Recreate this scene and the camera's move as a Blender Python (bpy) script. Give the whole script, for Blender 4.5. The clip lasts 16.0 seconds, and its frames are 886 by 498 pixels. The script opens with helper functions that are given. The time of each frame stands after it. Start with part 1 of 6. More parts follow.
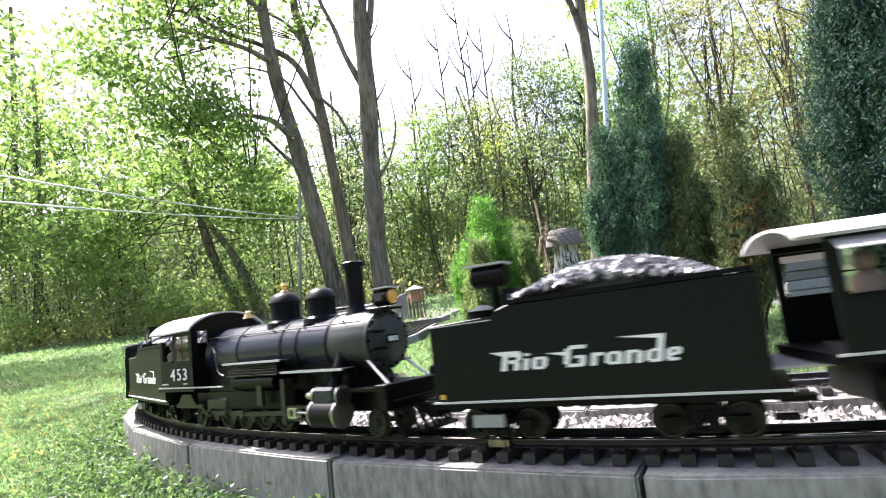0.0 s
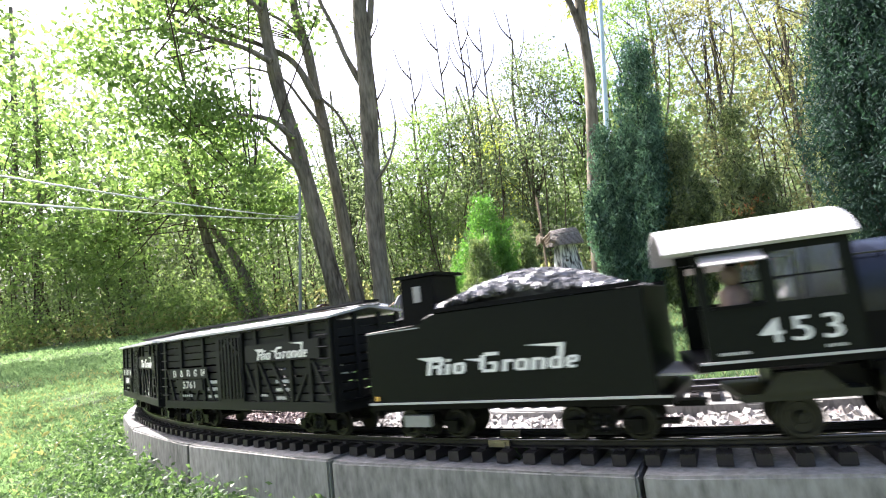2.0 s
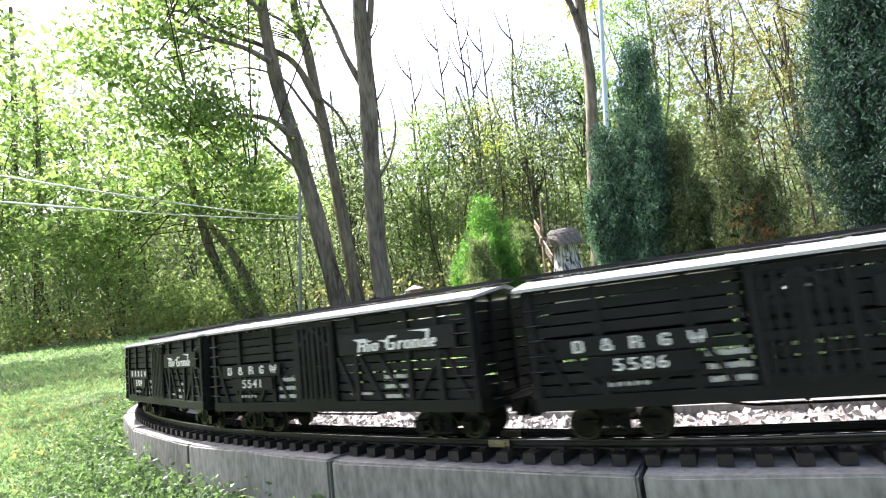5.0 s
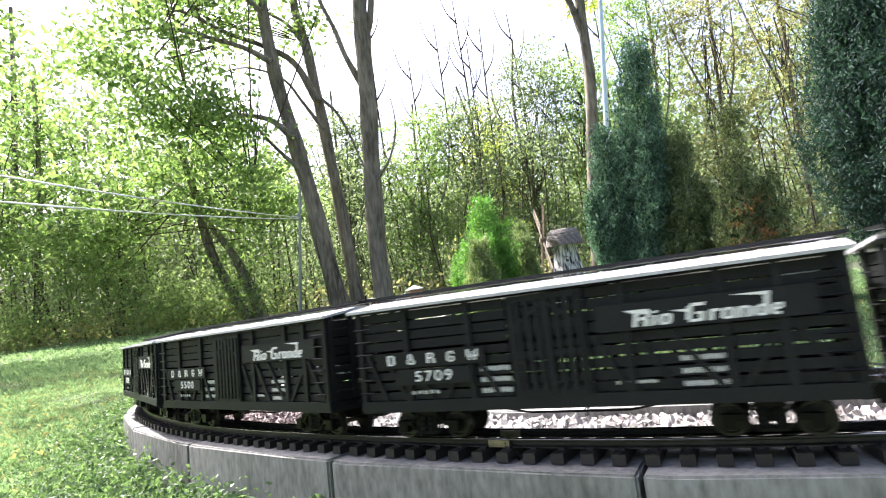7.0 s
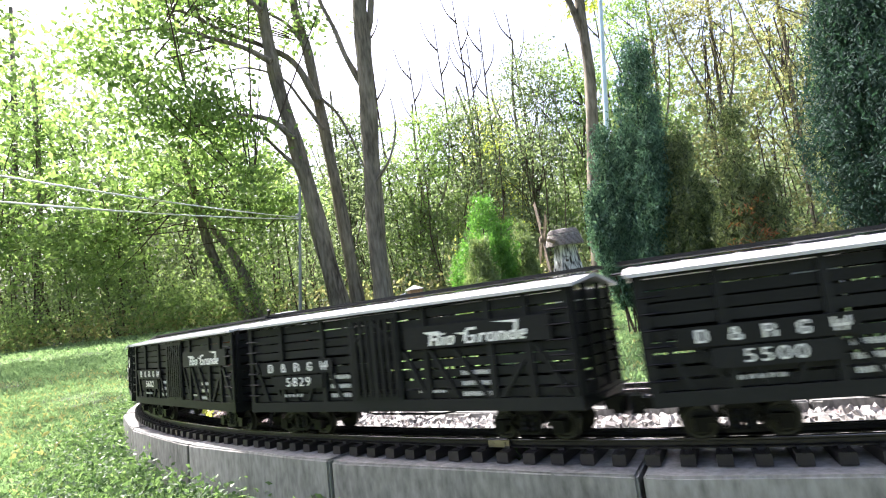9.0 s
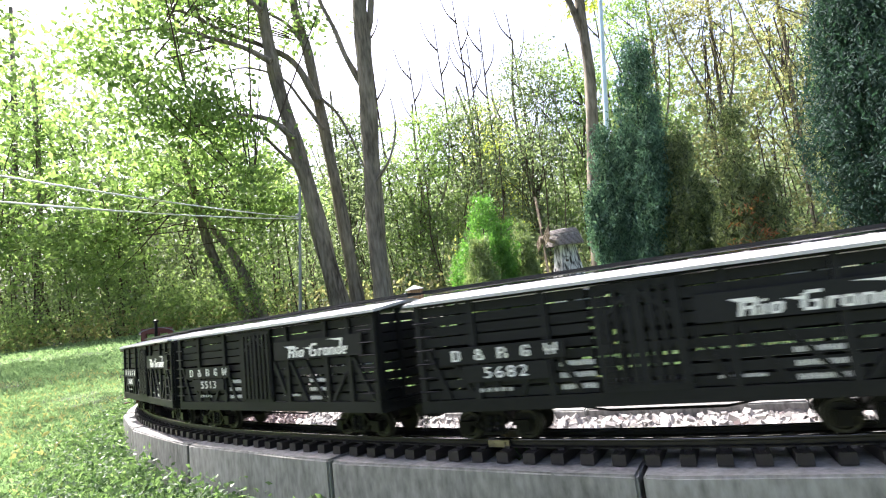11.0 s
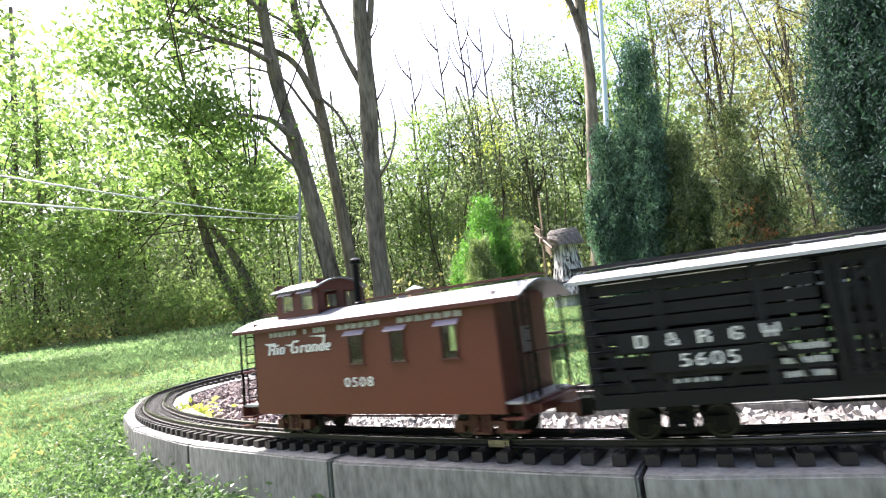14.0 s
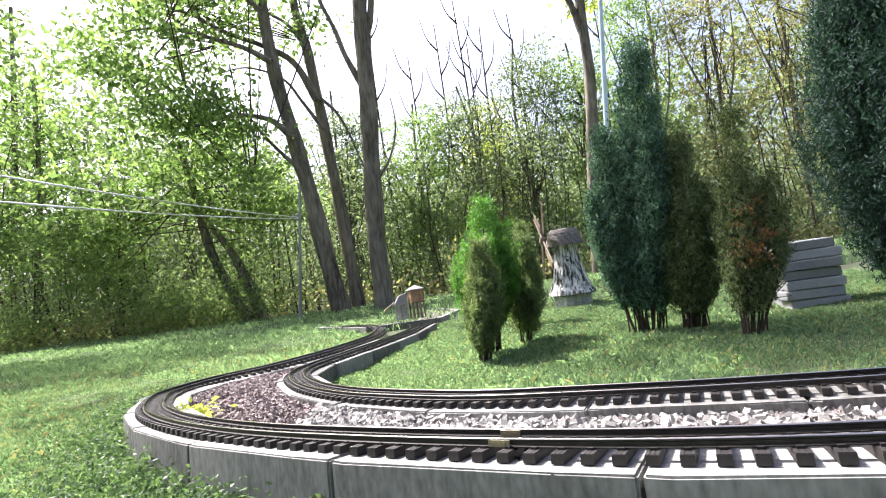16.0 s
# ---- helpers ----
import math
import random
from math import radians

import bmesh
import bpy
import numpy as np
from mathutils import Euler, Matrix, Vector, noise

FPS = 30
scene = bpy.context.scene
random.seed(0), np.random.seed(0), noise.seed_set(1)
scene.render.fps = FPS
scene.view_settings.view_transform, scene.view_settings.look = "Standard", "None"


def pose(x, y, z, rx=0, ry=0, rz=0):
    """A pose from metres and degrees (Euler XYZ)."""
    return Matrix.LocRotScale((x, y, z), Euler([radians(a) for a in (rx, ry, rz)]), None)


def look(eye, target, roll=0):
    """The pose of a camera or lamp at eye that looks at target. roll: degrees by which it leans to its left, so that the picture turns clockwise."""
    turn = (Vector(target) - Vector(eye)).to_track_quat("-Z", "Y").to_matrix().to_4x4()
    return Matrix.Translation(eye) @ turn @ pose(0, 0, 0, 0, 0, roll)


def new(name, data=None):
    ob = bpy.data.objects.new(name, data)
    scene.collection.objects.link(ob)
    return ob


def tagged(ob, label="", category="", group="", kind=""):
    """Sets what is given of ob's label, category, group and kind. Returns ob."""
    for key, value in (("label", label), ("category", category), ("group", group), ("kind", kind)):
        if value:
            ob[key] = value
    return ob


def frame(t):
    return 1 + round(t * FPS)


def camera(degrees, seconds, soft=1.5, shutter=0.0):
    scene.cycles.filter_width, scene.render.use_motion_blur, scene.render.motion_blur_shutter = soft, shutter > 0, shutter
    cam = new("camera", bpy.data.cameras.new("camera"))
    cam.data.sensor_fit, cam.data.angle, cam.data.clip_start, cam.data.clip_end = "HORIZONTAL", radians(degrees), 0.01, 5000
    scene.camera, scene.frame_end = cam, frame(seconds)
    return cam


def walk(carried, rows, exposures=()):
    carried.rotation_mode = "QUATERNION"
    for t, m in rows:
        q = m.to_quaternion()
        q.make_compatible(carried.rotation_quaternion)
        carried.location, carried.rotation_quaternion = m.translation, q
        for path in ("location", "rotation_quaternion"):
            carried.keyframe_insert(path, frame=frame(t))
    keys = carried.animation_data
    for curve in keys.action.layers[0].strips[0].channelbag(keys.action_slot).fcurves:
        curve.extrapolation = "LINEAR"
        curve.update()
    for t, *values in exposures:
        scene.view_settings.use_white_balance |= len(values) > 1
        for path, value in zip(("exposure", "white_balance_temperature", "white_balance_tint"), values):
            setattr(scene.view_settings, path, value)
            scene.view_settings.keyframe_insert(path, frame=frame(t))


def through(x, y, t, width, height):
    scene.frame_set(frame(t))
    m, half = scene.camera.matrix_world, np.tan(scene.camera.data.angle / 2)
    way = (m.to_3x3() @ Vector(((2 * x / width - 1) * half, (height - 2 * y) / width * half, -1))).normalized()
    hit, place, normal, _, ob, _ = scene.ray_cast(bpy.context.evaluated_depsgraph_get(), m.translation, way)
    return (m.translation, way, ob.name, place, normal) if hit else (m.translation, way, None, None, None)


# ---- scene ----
cam = camera(76.77, 16.0, soft=1.1, shutter=0.4)
EYE = (0.0, 0.0, 0.168)
VIEW = look(EYE, (0.0, math.cos(radians(3.6)), 0.168 + math.sin(radians(3.6))), -8.27)
walk(cam, [(0.0, VIEW), (16.0, VIEW)], exposures=[(0.0, 2.02, 5950, 18), (13.0, 2.02, 5950, 18), (14.6, 1.95, 5950, 18), (16.0, 1.58, 5950, 18)])

# ---- light ----
SUN_AZ, SUN_EL = radians(-43), radians(55)      # to the left of the camera and ahead of it
world = bpy.data.worlds.new("daylight")
scene.world = world
world.use_nodes = True
wn = world.node_tree
sky = wn.nodes.new("ShaderNodeTexSky")
sky.sky_type, sky.sun_disc = "NISHITA", False
sky.sun_elevation, sky.sun_rotation = SUN_EL, SUN_AZ
sky.air_density, sky.dust_density, sky.ozone_density = 0.9, 7.0, 1.0
wn.links.new(sky.outputs[0], wn.nodes["Background"].inputs[0])
wn.nodes["Background"].inputs[1].default_value = 0.12
lamp = bpy.data.lights.new("sun", "SUN")
lamp.energy, lamp.angle, lamp.color = 5.0, radians(0.6), (1.0, 0.94, 0.82)
sun = new("sun", lamp)
sun.matrix_world = look((-8, 18, 20), (-8 - math.sin(SUN_AZ) * math.cos(SUN_EL), 18 - math.cos(SUN_AZ) * math.cos(SUN_EL), 20 - math.sin(SUN_EL)))


# ---- materials ----
def material(name, colour, rough=0.7, metal=0.0, spread=0.25, grain=60.0, stain=6.0, bump=0.15, per="none", spec=0.5, second=None, contrast=1.0):
    """A surface with fine grain, broad stains and relief; per: object or island gives each piece its own shade."""
    m = bpy.data.materials.new(name)
    m.use_nodes = True
    nt = m.node_tree
    n, l = nt.nodes, nt.links
    b = n["Principled BSDF"]
    b.inputs["Roughness"].default_value = rough
    b.inputs["Metallic"].default_value = metal
    b.inputs["Specular IOR Level"].default_value = spec
    tc = n.new("ShaderNodeTexCoord")
    fine, broad = n.new("ShaderNodeTexNoise"), n.new("ShaderNodeTexNoise")
    fine.inputs["Scale"].default_value, broad.inputs["Scale"].default_value = grain, stain
    fine.inputs["Detail"].default_value, broad.inputs["Detail"].default_value = 5.0, 4.0
    l.new(tc.outputs["Object"], fine.inputs["Vector"])
    l.new(tc.outputs["Object"], broad.inputs["Vector"])
    mix = n.new("ShaderNodeMix")
    mix.data_type = "RGBA"
    dark = [c * (1 - spread) for c in colour]
    light = second or [min(1.0, c * (1 + spread)) for c in colour]
    mix.inputs[6].default_value, mix.inputs[7].default_value = (*dark, 1), (*light, 1)
    add = n.new("ShaderNodeMath")
    add.operation = "ADD"
    half = n.new("ShaderNodeMath")
    half.operation = "MULTIPLY_ADD"
    half.inputs[1].default_value, half.inputs[2].default_value = 1.1, -0.55
    l.new(fine.outputs[0], half.inputs[0])
    l.new(half.outputs[0], add.inputs[0])
    l.new(broad.outputs[0], add.inputs[1])
    source = add.outputs[0]
    if per != "none":
        info = n.new("ShaderNodeObjectInfo" if per == "object" else "ShaderNodeNewGeometry")
        more = n.new("ShaderNodeMath")
        more.operation = "MULTIPLY_ADD"
        more.inputs[1].default_value, more.inputs[2].default_value = 0.9, -0.45
        l.new(info.outputs["Random" if per == "object" else "Random Per Island"], more.inputs[0])
        both = n.new("ShaderNodeMath")
        both.operation = "ADD"
        l.new(source, both.inputs[0])
        l.new(more.outputs[0], both.inputs[1])
        source = both.outputs[0]
    if contrast != 1.0:
        sharp = n.new("ShaderNodeMath")
        sharp.operation, sharp.use_clamp = "MULTIPLY_ADD", True
        sharp.inputs[1].default_value, sharp.inputs[2].default_value = contrast, 0.5 - 0.5 * contrast
        l.new(source, sharp.inputs[0])
        source = sharp.outputs[0]
    l.new(source, mix.inputs[0])
    l.new(mix.outputs[2], b.inputs["Base Color"])
    if bump:
        bp = n.new("ShaderNodeBump")
        bp.inputs["Strength"].default_value = bump
        bp.inputs["Distance"].default_value = 0.1 / grain
        l.new(fine.outputs[0], bp.inputs["Height"])
        l.new(bp.outputs[0], b.inputs["Normal"])
    return m


def streaked(m, down):
    """Draws the stains of a material out downwards, as rain does."""
    nt = m.node_tree
    for node in [x for x in nt.nodes if x.type == "TEX_NOISE"]:
        mp = nt.nodes.new("ShaderNodeMapping")
        mp.inputs["Scale"].default_value = (1.0, 1.0, down)
        nt.links.new(node.inputs["Vector"].links[0].from_socket, mp.inputs["Vector"])
        nt.links.new(mp.outputs[0], node.inputs["Vector"])
    return m


def leafy(name, dark, light, through=0.45, rough=0.5):
    """Leaves: each one its own shade, with light passing through them."""
    m = bpy.data.materials.new(name)
    m.use_nodes = True
    n, l = m.node_tree.nodes, m.node_tree.links
    b = n["Principled BSDF"]
    b.inputs["Roughness"].default_value = rough
    b.inputs["Specular IOR Level"].default_value = 0.3
    geo = n.new("ShaderNodeNewGeometry")
    mix = n.new("ShaderNodeMix")
    mix.data_type = "RGBA"
    mix.inputs[6].default_value, mix.inputs[7].default_value = (*dark, 1), (*light, 1)
    l.new(geo.outputs["Random Per Island"], mix.inputs[0])
    l.new(mix.outputs[2], b.inputs["Base Color"])
    tr = n.new("ShaderNodeBsdfTranslucent")
    warm = n.new("ShaderNodeMix")
    warm.data_type, warm.blend_type = "RGBA", "MULTIPLY"
    warm.inputs[0].default_value = 1.0
    warm.inputs[7].default_value = (1.8, 1.95, 1.15, 1)
    l.new(mix.outputs[2], warm.inputs[6])
    l.new(warm.outputs[2], tr.inputs[0])
    ms = n.new("ShaderNodeMixShader")
    ms.inputs[0].default_value = through
    l.new(b.outputs[0], ms.inputs[1])
    l.new(tr.outputs[0], ms.inputs[2])
    l.new(ms.outputs[0], n["Material Output"].inputs[0])
    return m


BLACK = material("black_paint", (0.003, 0.003, 0.0036), 0.36, 0, 0.35, 220, 14, 0.05, spec=0.13)
CAR_BLACK = material("black_wood", (0.008, 0.0086, 0.0093), 0.55, 0, 0.4, 300, 18, 0.25, "object", spec=0.25)
# Black boiler paint with the sky's blue reflection put into the base colour.
BOILER = material("sky_tinted_black", (0.011, 0.015, 0.027), 0.25, 0.0, 0.25, 160, 12, 0.03, spec=0.4)
SMOKEBOX = material("graphite_grey", (0.05, 0.054, 0.052), 0.4, 0.4, 0.25, 160, 12, 0.06)
# Dark roofs coloured pale, standing for the sky and sun glare on them.
ROOF = material("roof_sheen_grey", (0.45, 0.45, 0.46), 0.4, 0.0, 0.3, 400, 20, 0.12, spec=0.8)
TENDER_GREEN = material("dark_olive_paint", (0.0055, 0.0072, 0.005), 0.45, 0, 0.25, 200, 10, 0.04, spec=0.15)
WHEEL = material("dark_oily_wheel", (0.022, 0.021, 0.016), 0.45, 0.4, 0.35, 180, 30, 0.1)
OLIVE = material("oily_running_gear", (0.022, 0.023, 0.014), 0.45, 0.3, 0.35, 180, 30, 0.1)
STEEL = material("worn_steel", (0.55, 0.54, 0.5), 0.3, 1.0, 0.2, 120, 15, 0.05)
RAIL_TOP = material("bronzed_rail", (0.03, 0.027, 0.024), 0.4, 0.5, 0.35, 150, 9, 0.05)
JOINER = material("dull_brass_joiner", (0.26, 0.22, 0.15), 0.45, 0.7, 0.3, 120, 15, 0.1)
HEAD = material("polished_rail_head", (0.42, 0.38, 0.33), 0.2, 1.0, 0.4, 200, 12, 0.03)
BRASS = material("brass", (0.72, 0.45, 0.18), 0.25, 1.0, 0.15, 90, 9, 0.03)
WHITE = material("white_lettering", (0.78, 0.78, 0.75), 0.6, 0, 0.08, 300, 30, 0.0)
GREY_LINE = material("pale_grey_trim", (0.5, 0.5, 0.48), 0.5, 0, 0.12, 200, 20, 0.0)
CABOOSE_ROOF = material("caboose_roof_grey", (0.15, 0.16, 0.17), 0.4, 0.0, 0.3, 400, 20, 0.12, spec=0.8)
RED = material("freight_red", (0.12, 0.028, 0.0125), 0.5, 0, 0.18, 260, 12, 0.08)
DARK_RED = material("dark_red", (0.085, 0.02, 0.014), 0.5, 0, 0.2, 260, 12, 0.08)
PLATFORM = material("platform_grey", (0.35, 0.34, 0.33), 0.5, 0, 0.15, 200, 14, 0.05)
LILAC = material("window_hood", (0.35, 0.3, 0.36), 0.4, 0, 0.12, 200, 14, 0.03)
TIE = material("dark_plastic_tie", (0.022, 0.018, 0.016), 0.55, 0, 0.4, 240, 40, 0.3, "object")
CONCRETE = streaked(material("edging_concrete", (0.155, 0.15, 0.135), 0.85, 0, 0.5, 170, 60, 0.6, "object", second=(0.31, 0.305, 0.285)), 0.4)
PAVER = material("grey_paver", (0.3, 0.3, 0.31), 0.85, 0, 0.25, 120, 9, 0.3, "object")
STONE = material("pale_gravel", (0.2, 0.185, 0.17), 0.8, 0, 0.45, 90, 20, 0.3, "island", second=(0.42, 0.4, 0.37))
LAVA = material("brown_purple_gravel", (0.15, 0.115, 0.108), 0.85, 0, 0.45, 90, 20, 0.3, "island", second=(0.36, 0.29, 0.27))
COAL = material("glossy_coal", (0.06, 0.06, 0.065), 0.25, 0.2, 0.5, 90, 20, 0.2, "island", second=(0.22, 0.22, 0.23))
SOIL = material("lawn_soil", (0.05, 0.066, 0.028), 0.95, 0, 0.45, 60, 1.6, 0.5, second=(0.105, 0.125, 0.055))
BARK = streaked(material("grey_bark", (0.1, 0.085, 0.062), 0.95, 0, 0.5, 26, 5.0, 0.9, second=(0.3, 0.262, 0.205), contrast=1.5, spec=0.2), 0.2)
TWIG = material("twig_brown", (0.06, 0.042, 0.03), 0.9, 0, 0.4, 30, 6.0, 0.4)
WOOD_OLD = material("weathered_wood", (0.22, 0.17, 0.12), 0.85, 0, 0.4, 80, 14, 0.4, "object")
PLASTER = material("stained_plaster", (0.3, 0.3, 0.29), 0.85, 0, 0.75, 55, 16, 0.4, second=(0.75, 0.75, 0.73))
PLASTER_STREAKED = streaked(material("streaked_plaster", (0.04, 0.038, 0.035), 0.85, 0, 0.3, 90, 34, 0.3, second=(0.8, 0.79, 0.76), contrast=3.0), 0.12)
THATCH = material("weathered_shingle", (0.16, 0.14, 0.12), 0.9, 0, 0.5, 60, 20, 0.6, "island", second=(0.34, 0.31, 0.28))
TANK = material("tan_tank_boards", (0.36, 0.22, 0.12), 0.75, 0, 0.25, 60, 12, 0.25, "object")
CABLE = material("pale_bright_cable", (0.9, 0.9, 0.88), 0.38, 1.0, 0.2, 30, 4, 0.1)
POLE = material("galvanised_pole", (0.3, 0.31, 0.32), 0.5, 0.6, 0.2, 60, 3, 0.1)
PALE_POLE = material("pale_blue_pole", (0.6, 0.72, 0.8), 0.35, 0.2, 0.1, 30, 3, 0.02)
LENS = material("amber_lens", (0.8, 0.4, 0.08), 0.15, 0, 0.2, 60, 20, 0.0)
GLASS = bpy.data.materials.new("window_glass")
GLASS.use_nodes = True
GLASS.node_tree.nodes["Principled BSDF"].inputs["Transmission Weight"].default_value = 1.0
GLASS.node_tree.nodes["Principled BSDF"].inputs["Roughness"].default_value = 0.03
GLASS.node_tree.nodes["Principled BSDF"].inputs["IOR"].default_value = 1.8
FIGURE = material("painted_figure", (0.13, 0.09, 0.075), 0.6, 0, 0.4, 80, 60, 0.0)
# Sunlit and shaded copies of one foliage: the light is in their colour.
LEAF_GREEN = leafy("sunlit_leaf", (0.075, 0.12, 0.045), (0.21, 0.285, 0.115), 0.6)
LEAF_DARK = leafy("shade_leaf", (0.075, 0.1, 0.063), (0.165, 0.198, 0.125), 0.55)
LEAF_SOFT = leafy("lightened_green_leaf", (0.1, 0.145, 0.07), (0.22, 0.28, 0.13), 0.6)
LEAF_BROWN = leafy("dry_leaf", (0.17, 0.16, 0.09), (0.32, 0.3, 0.18), 0.55)
LEAF_YELLOW = leafy("yellow_leaf", (0.24, 0.28, 0.06), (0.42, 0.43, 0.1), 0.55)
THUJA = leafy("bright_thuja", (0.06, 0.14, 0.03), (0.13, 0.27, 0.055), 0.45)
THUJA_DULL = leafy("dull_thuja", (0.09, 0.125, 0.055), (0.19, 0.235, 0.11), 0.45)
SPRUCE = leafy("blue_green_needles", (0.025, 0.058, 0.047), (0.16, 0.27, 0.205), 0.4, 0.7)
SPRUCE_DARK = leafy("dark_spruce_needles", (0.014, 0.034, 0.028), (0.04, 0.08, 0.064), 0.25, 0.75)
JUNIPER = leafy("green_brown_needles", (0.045, 0.065, 0.036), (0.215, 0.255, 0.125), 0.42)
RUST = leafy("rusty_needles", (0.19, 0.075, 0.035), (0.32, 0.15, 0.07), 0.4)
GRASS = leafy("grass_blade", (0.09, 0.14, 0.085), (0.23, 0.315, 0.2), 0.55)
STRAW = leafy("dry_grass", (0.22, 0.21, 0.1), (0.38, 0.35, 0.19), 0.4)
WEED = leafy("weed_leaf", (0.04, 0.075, 0.035), (0.13, 0.19, 0.09), 0.4)


# ---- mesh helpers ----
def box(bm, x0, x1, y0, y1, z0, z1):
    v = [bm.verts.new((x, y, z)) for z in (z0, z1) for y in (y0, y1) for x in (x0, x1)]
    for f in ((0, 2, 3, 1), (4, 5, 7, 6), (0, 1, 5, 4), (2, 6, 7, 3), (0, 4, 6, 2), (1, 3, 7, 5)):
        bm.faces.new([v[i] for i in f])
    return bm


def rod(bm, a, b, r0, r1=None, seg=10, caps=True):
    """A round bar from a to b."""
    r1 = r0 if r1 is None else r1
    a, b = Vector(a), Vector(b)
    d = (b - a).normalized()
    u = d.orthogonal().normalized()
    w = d.cross(u)
    rings = []
    for p, r in ((a, r0), (b, r1)):
        rings.append([bm.verts.new(p + (u * math.cos(k * math.tau / seg) + w * math.sin(k * math.tau / seg)) * r) for k in range(seg)])
    for k in range(seg):
        bm.faces.new((rings[0][k], rings[0][(k + 1) % seg], rings[1][(k + 1) % seg], rings[1][k]))
    if caps:
        bm.faces.new(rings[0][::-1])
        bm.faces.new(rings[1])
    return bm


def lathe(bm, profile, origin=(0, 0, 0), axis="z", seg=20):
    """Turn (radius, height) pairs round an axis through origin."""
    rings = []
    for r, h in profile:
        ring = []
        for k in range(seg):
            c, s = math.cos(k * math.tau / seg) * r, math.sin(k * math.tau / seg) * r
            p = {"z": (c, s, h), "x": (h, c, s), "y": (s, h, c)}[axis]
            ring.append(bm.verts.new(Vector(origin) + Vector(p)))
        rings.append(ring)
    for a, b in zip(rings, rings[1:]):
        for k in range(seg):
            bm.faces.new((a[k], a[(k + 1) % seg], b[(k + 1) % seg], b[k]))
    bm.faces.new(rings[0][::-1])
    bm.faces.new(rings[-1])
    return bm


def prism(bm, outline, x0, x1, axis="x"):
    """Push a closed outline of (across, up) along an axis."""
    def at(u, w, t):
        return (t, u, w) if axis == "x" else ((u, t, w) if axis == "y" else (u, w, t))
    a = [bm.verts.new(at(u, w, x0)) for u, w in outline]
    b = [bm.verts.new(at(u, w, x1)) for u, w in outline]
    k = len(outline)
    for i in range(k):
        bm.faces.new((a[i], a[(i + 1) % k], b[(i + 1) % k], b[i]))
    bm.faces.new(a[::-1])
    bm.faces.new(b)
    return bm


def panel(bm, xs, zs, gaps, y, thick):
    """A flat wall over a grid of lines, with the cells in gaps left open."""
    v = {(i, j): bm.verts.new((x, y, z)) for i, x in enumerate(xs) for j, z in enumerate(zs)}
    faces = [bm.faces.new((v[i, j], v[i + 1, j], v[i + 1, j + 1], v[i, j + 1])) for i in range(len(xs) - 1) for j in range(len(zs) - 1) if (i, j) not in gaps]
    bmesh.ops.delete(bm, geom=[p for p in bm.verts if not p.link_faces], context="VERTS")
    bmesh.ops.solidify(bm, geom=faces, thickness=thick)
    return bm


def finish(bm, name, smooth=0, bevel=0.0):
    if bevel:
        bmesh.ops.bevel(bm, geom=bm.edges[:], offset=bevel, segments=1, affect="EDGES")
    bmesh.ops.recalc_face_normals(bm, faces=bm.faces[:])
    me = bpy.data.meshes.new(name)
    bm.to_mesh(me)
    bm.free()
    if smooth:
        me.shade_smooth()
        me.set_sharp_from_angle(angle=radians(smooth))
    return me


def part(name, bm, mat, parent=None, label="", smooth=0, bevel=0.0, at=None):
    """One mesh object, from a bmesh or from a mesh that is shared, under its thing."""
    me = bm if isinstance(bm, bpy.types.Mesh) else finish(bm, name, smooth, bevel)
    if not me.materials:
        me.materials.append(mat)
    ob = new(name, me)
    if parent is not None:
        ob.parent = parent
    if at is not None:
        ob.matrix_basis = at
    return tagged(ob, label)


def B():
    return bmesh.new()


def lettering(name, body, size, mat, parent, at, label="", depth=0.0004, wide=1.28):
    cu = bpy.data.curves.new(name, "FONT")
    cu.body, cu.size, cu.extrude, cu.align_x, cu.align_y = body, size, depth, "CENTER", "CENTER"
    cu.offset = size * 0.004
    cu.space_character = 1.22
    tmp = bpy.data.objects.new(name, cu)
    me = bpy.data.meshes.new_from_object(tmp)
    bpy.data.objects.remove(tmp)
    me.materials.clear()
    me.transform(Matrix.Diagonal((wide, 1.0, 1.0, 1.0)))
    return part(name, me, mat, parent, label, at=at)


def cloud(name, pts, size, mat, tall=1.0, upright=0.0, parent=None, rng=None, wide=0.5):
    """Many small leaves, one folded blade at each point."""
    rng = rng or np.random.default_rng(1)
    n = len(pts)
    d = rng.normal(size=(n, 3))
    d[:, 2] = d[:, 2] * (1 - upright) + upright * 1.6
    d /= np.linalg.norm(d, axis=1, keepdims=True)
    w = np.cross(d, rng.normal(size=(n, 3)))
    w /= np.linalg.norm(w, axis=1, keepdims=True)
    s = (size * rng.uniform(0.6, 1.4, n))[:, None]
    verts = np.stack([pts - d * s * tall, pts + w * s * wide, pts + d * s * tall, pts - w * s * wide], 1).reshape(-1, 3)
    me = bpy.data.meshes.new(name)
    me.vertices.add(4 * n)
    me.vertices.foreach_set("co", verts.astype(np.float32).ravel())
    me.loops.add(4 * n)
    me.loops.foreach_set("vertex_index", np.arange(4 * n, dtype=np.int32))
    me.polygons.add(n)
    me.polygons.foreach_set("loop_start", np.arange(0, 4 * n, 4, dtype=np.int32))
    me.update(calc_edges=True)
    return part(name, me, mat, parent)


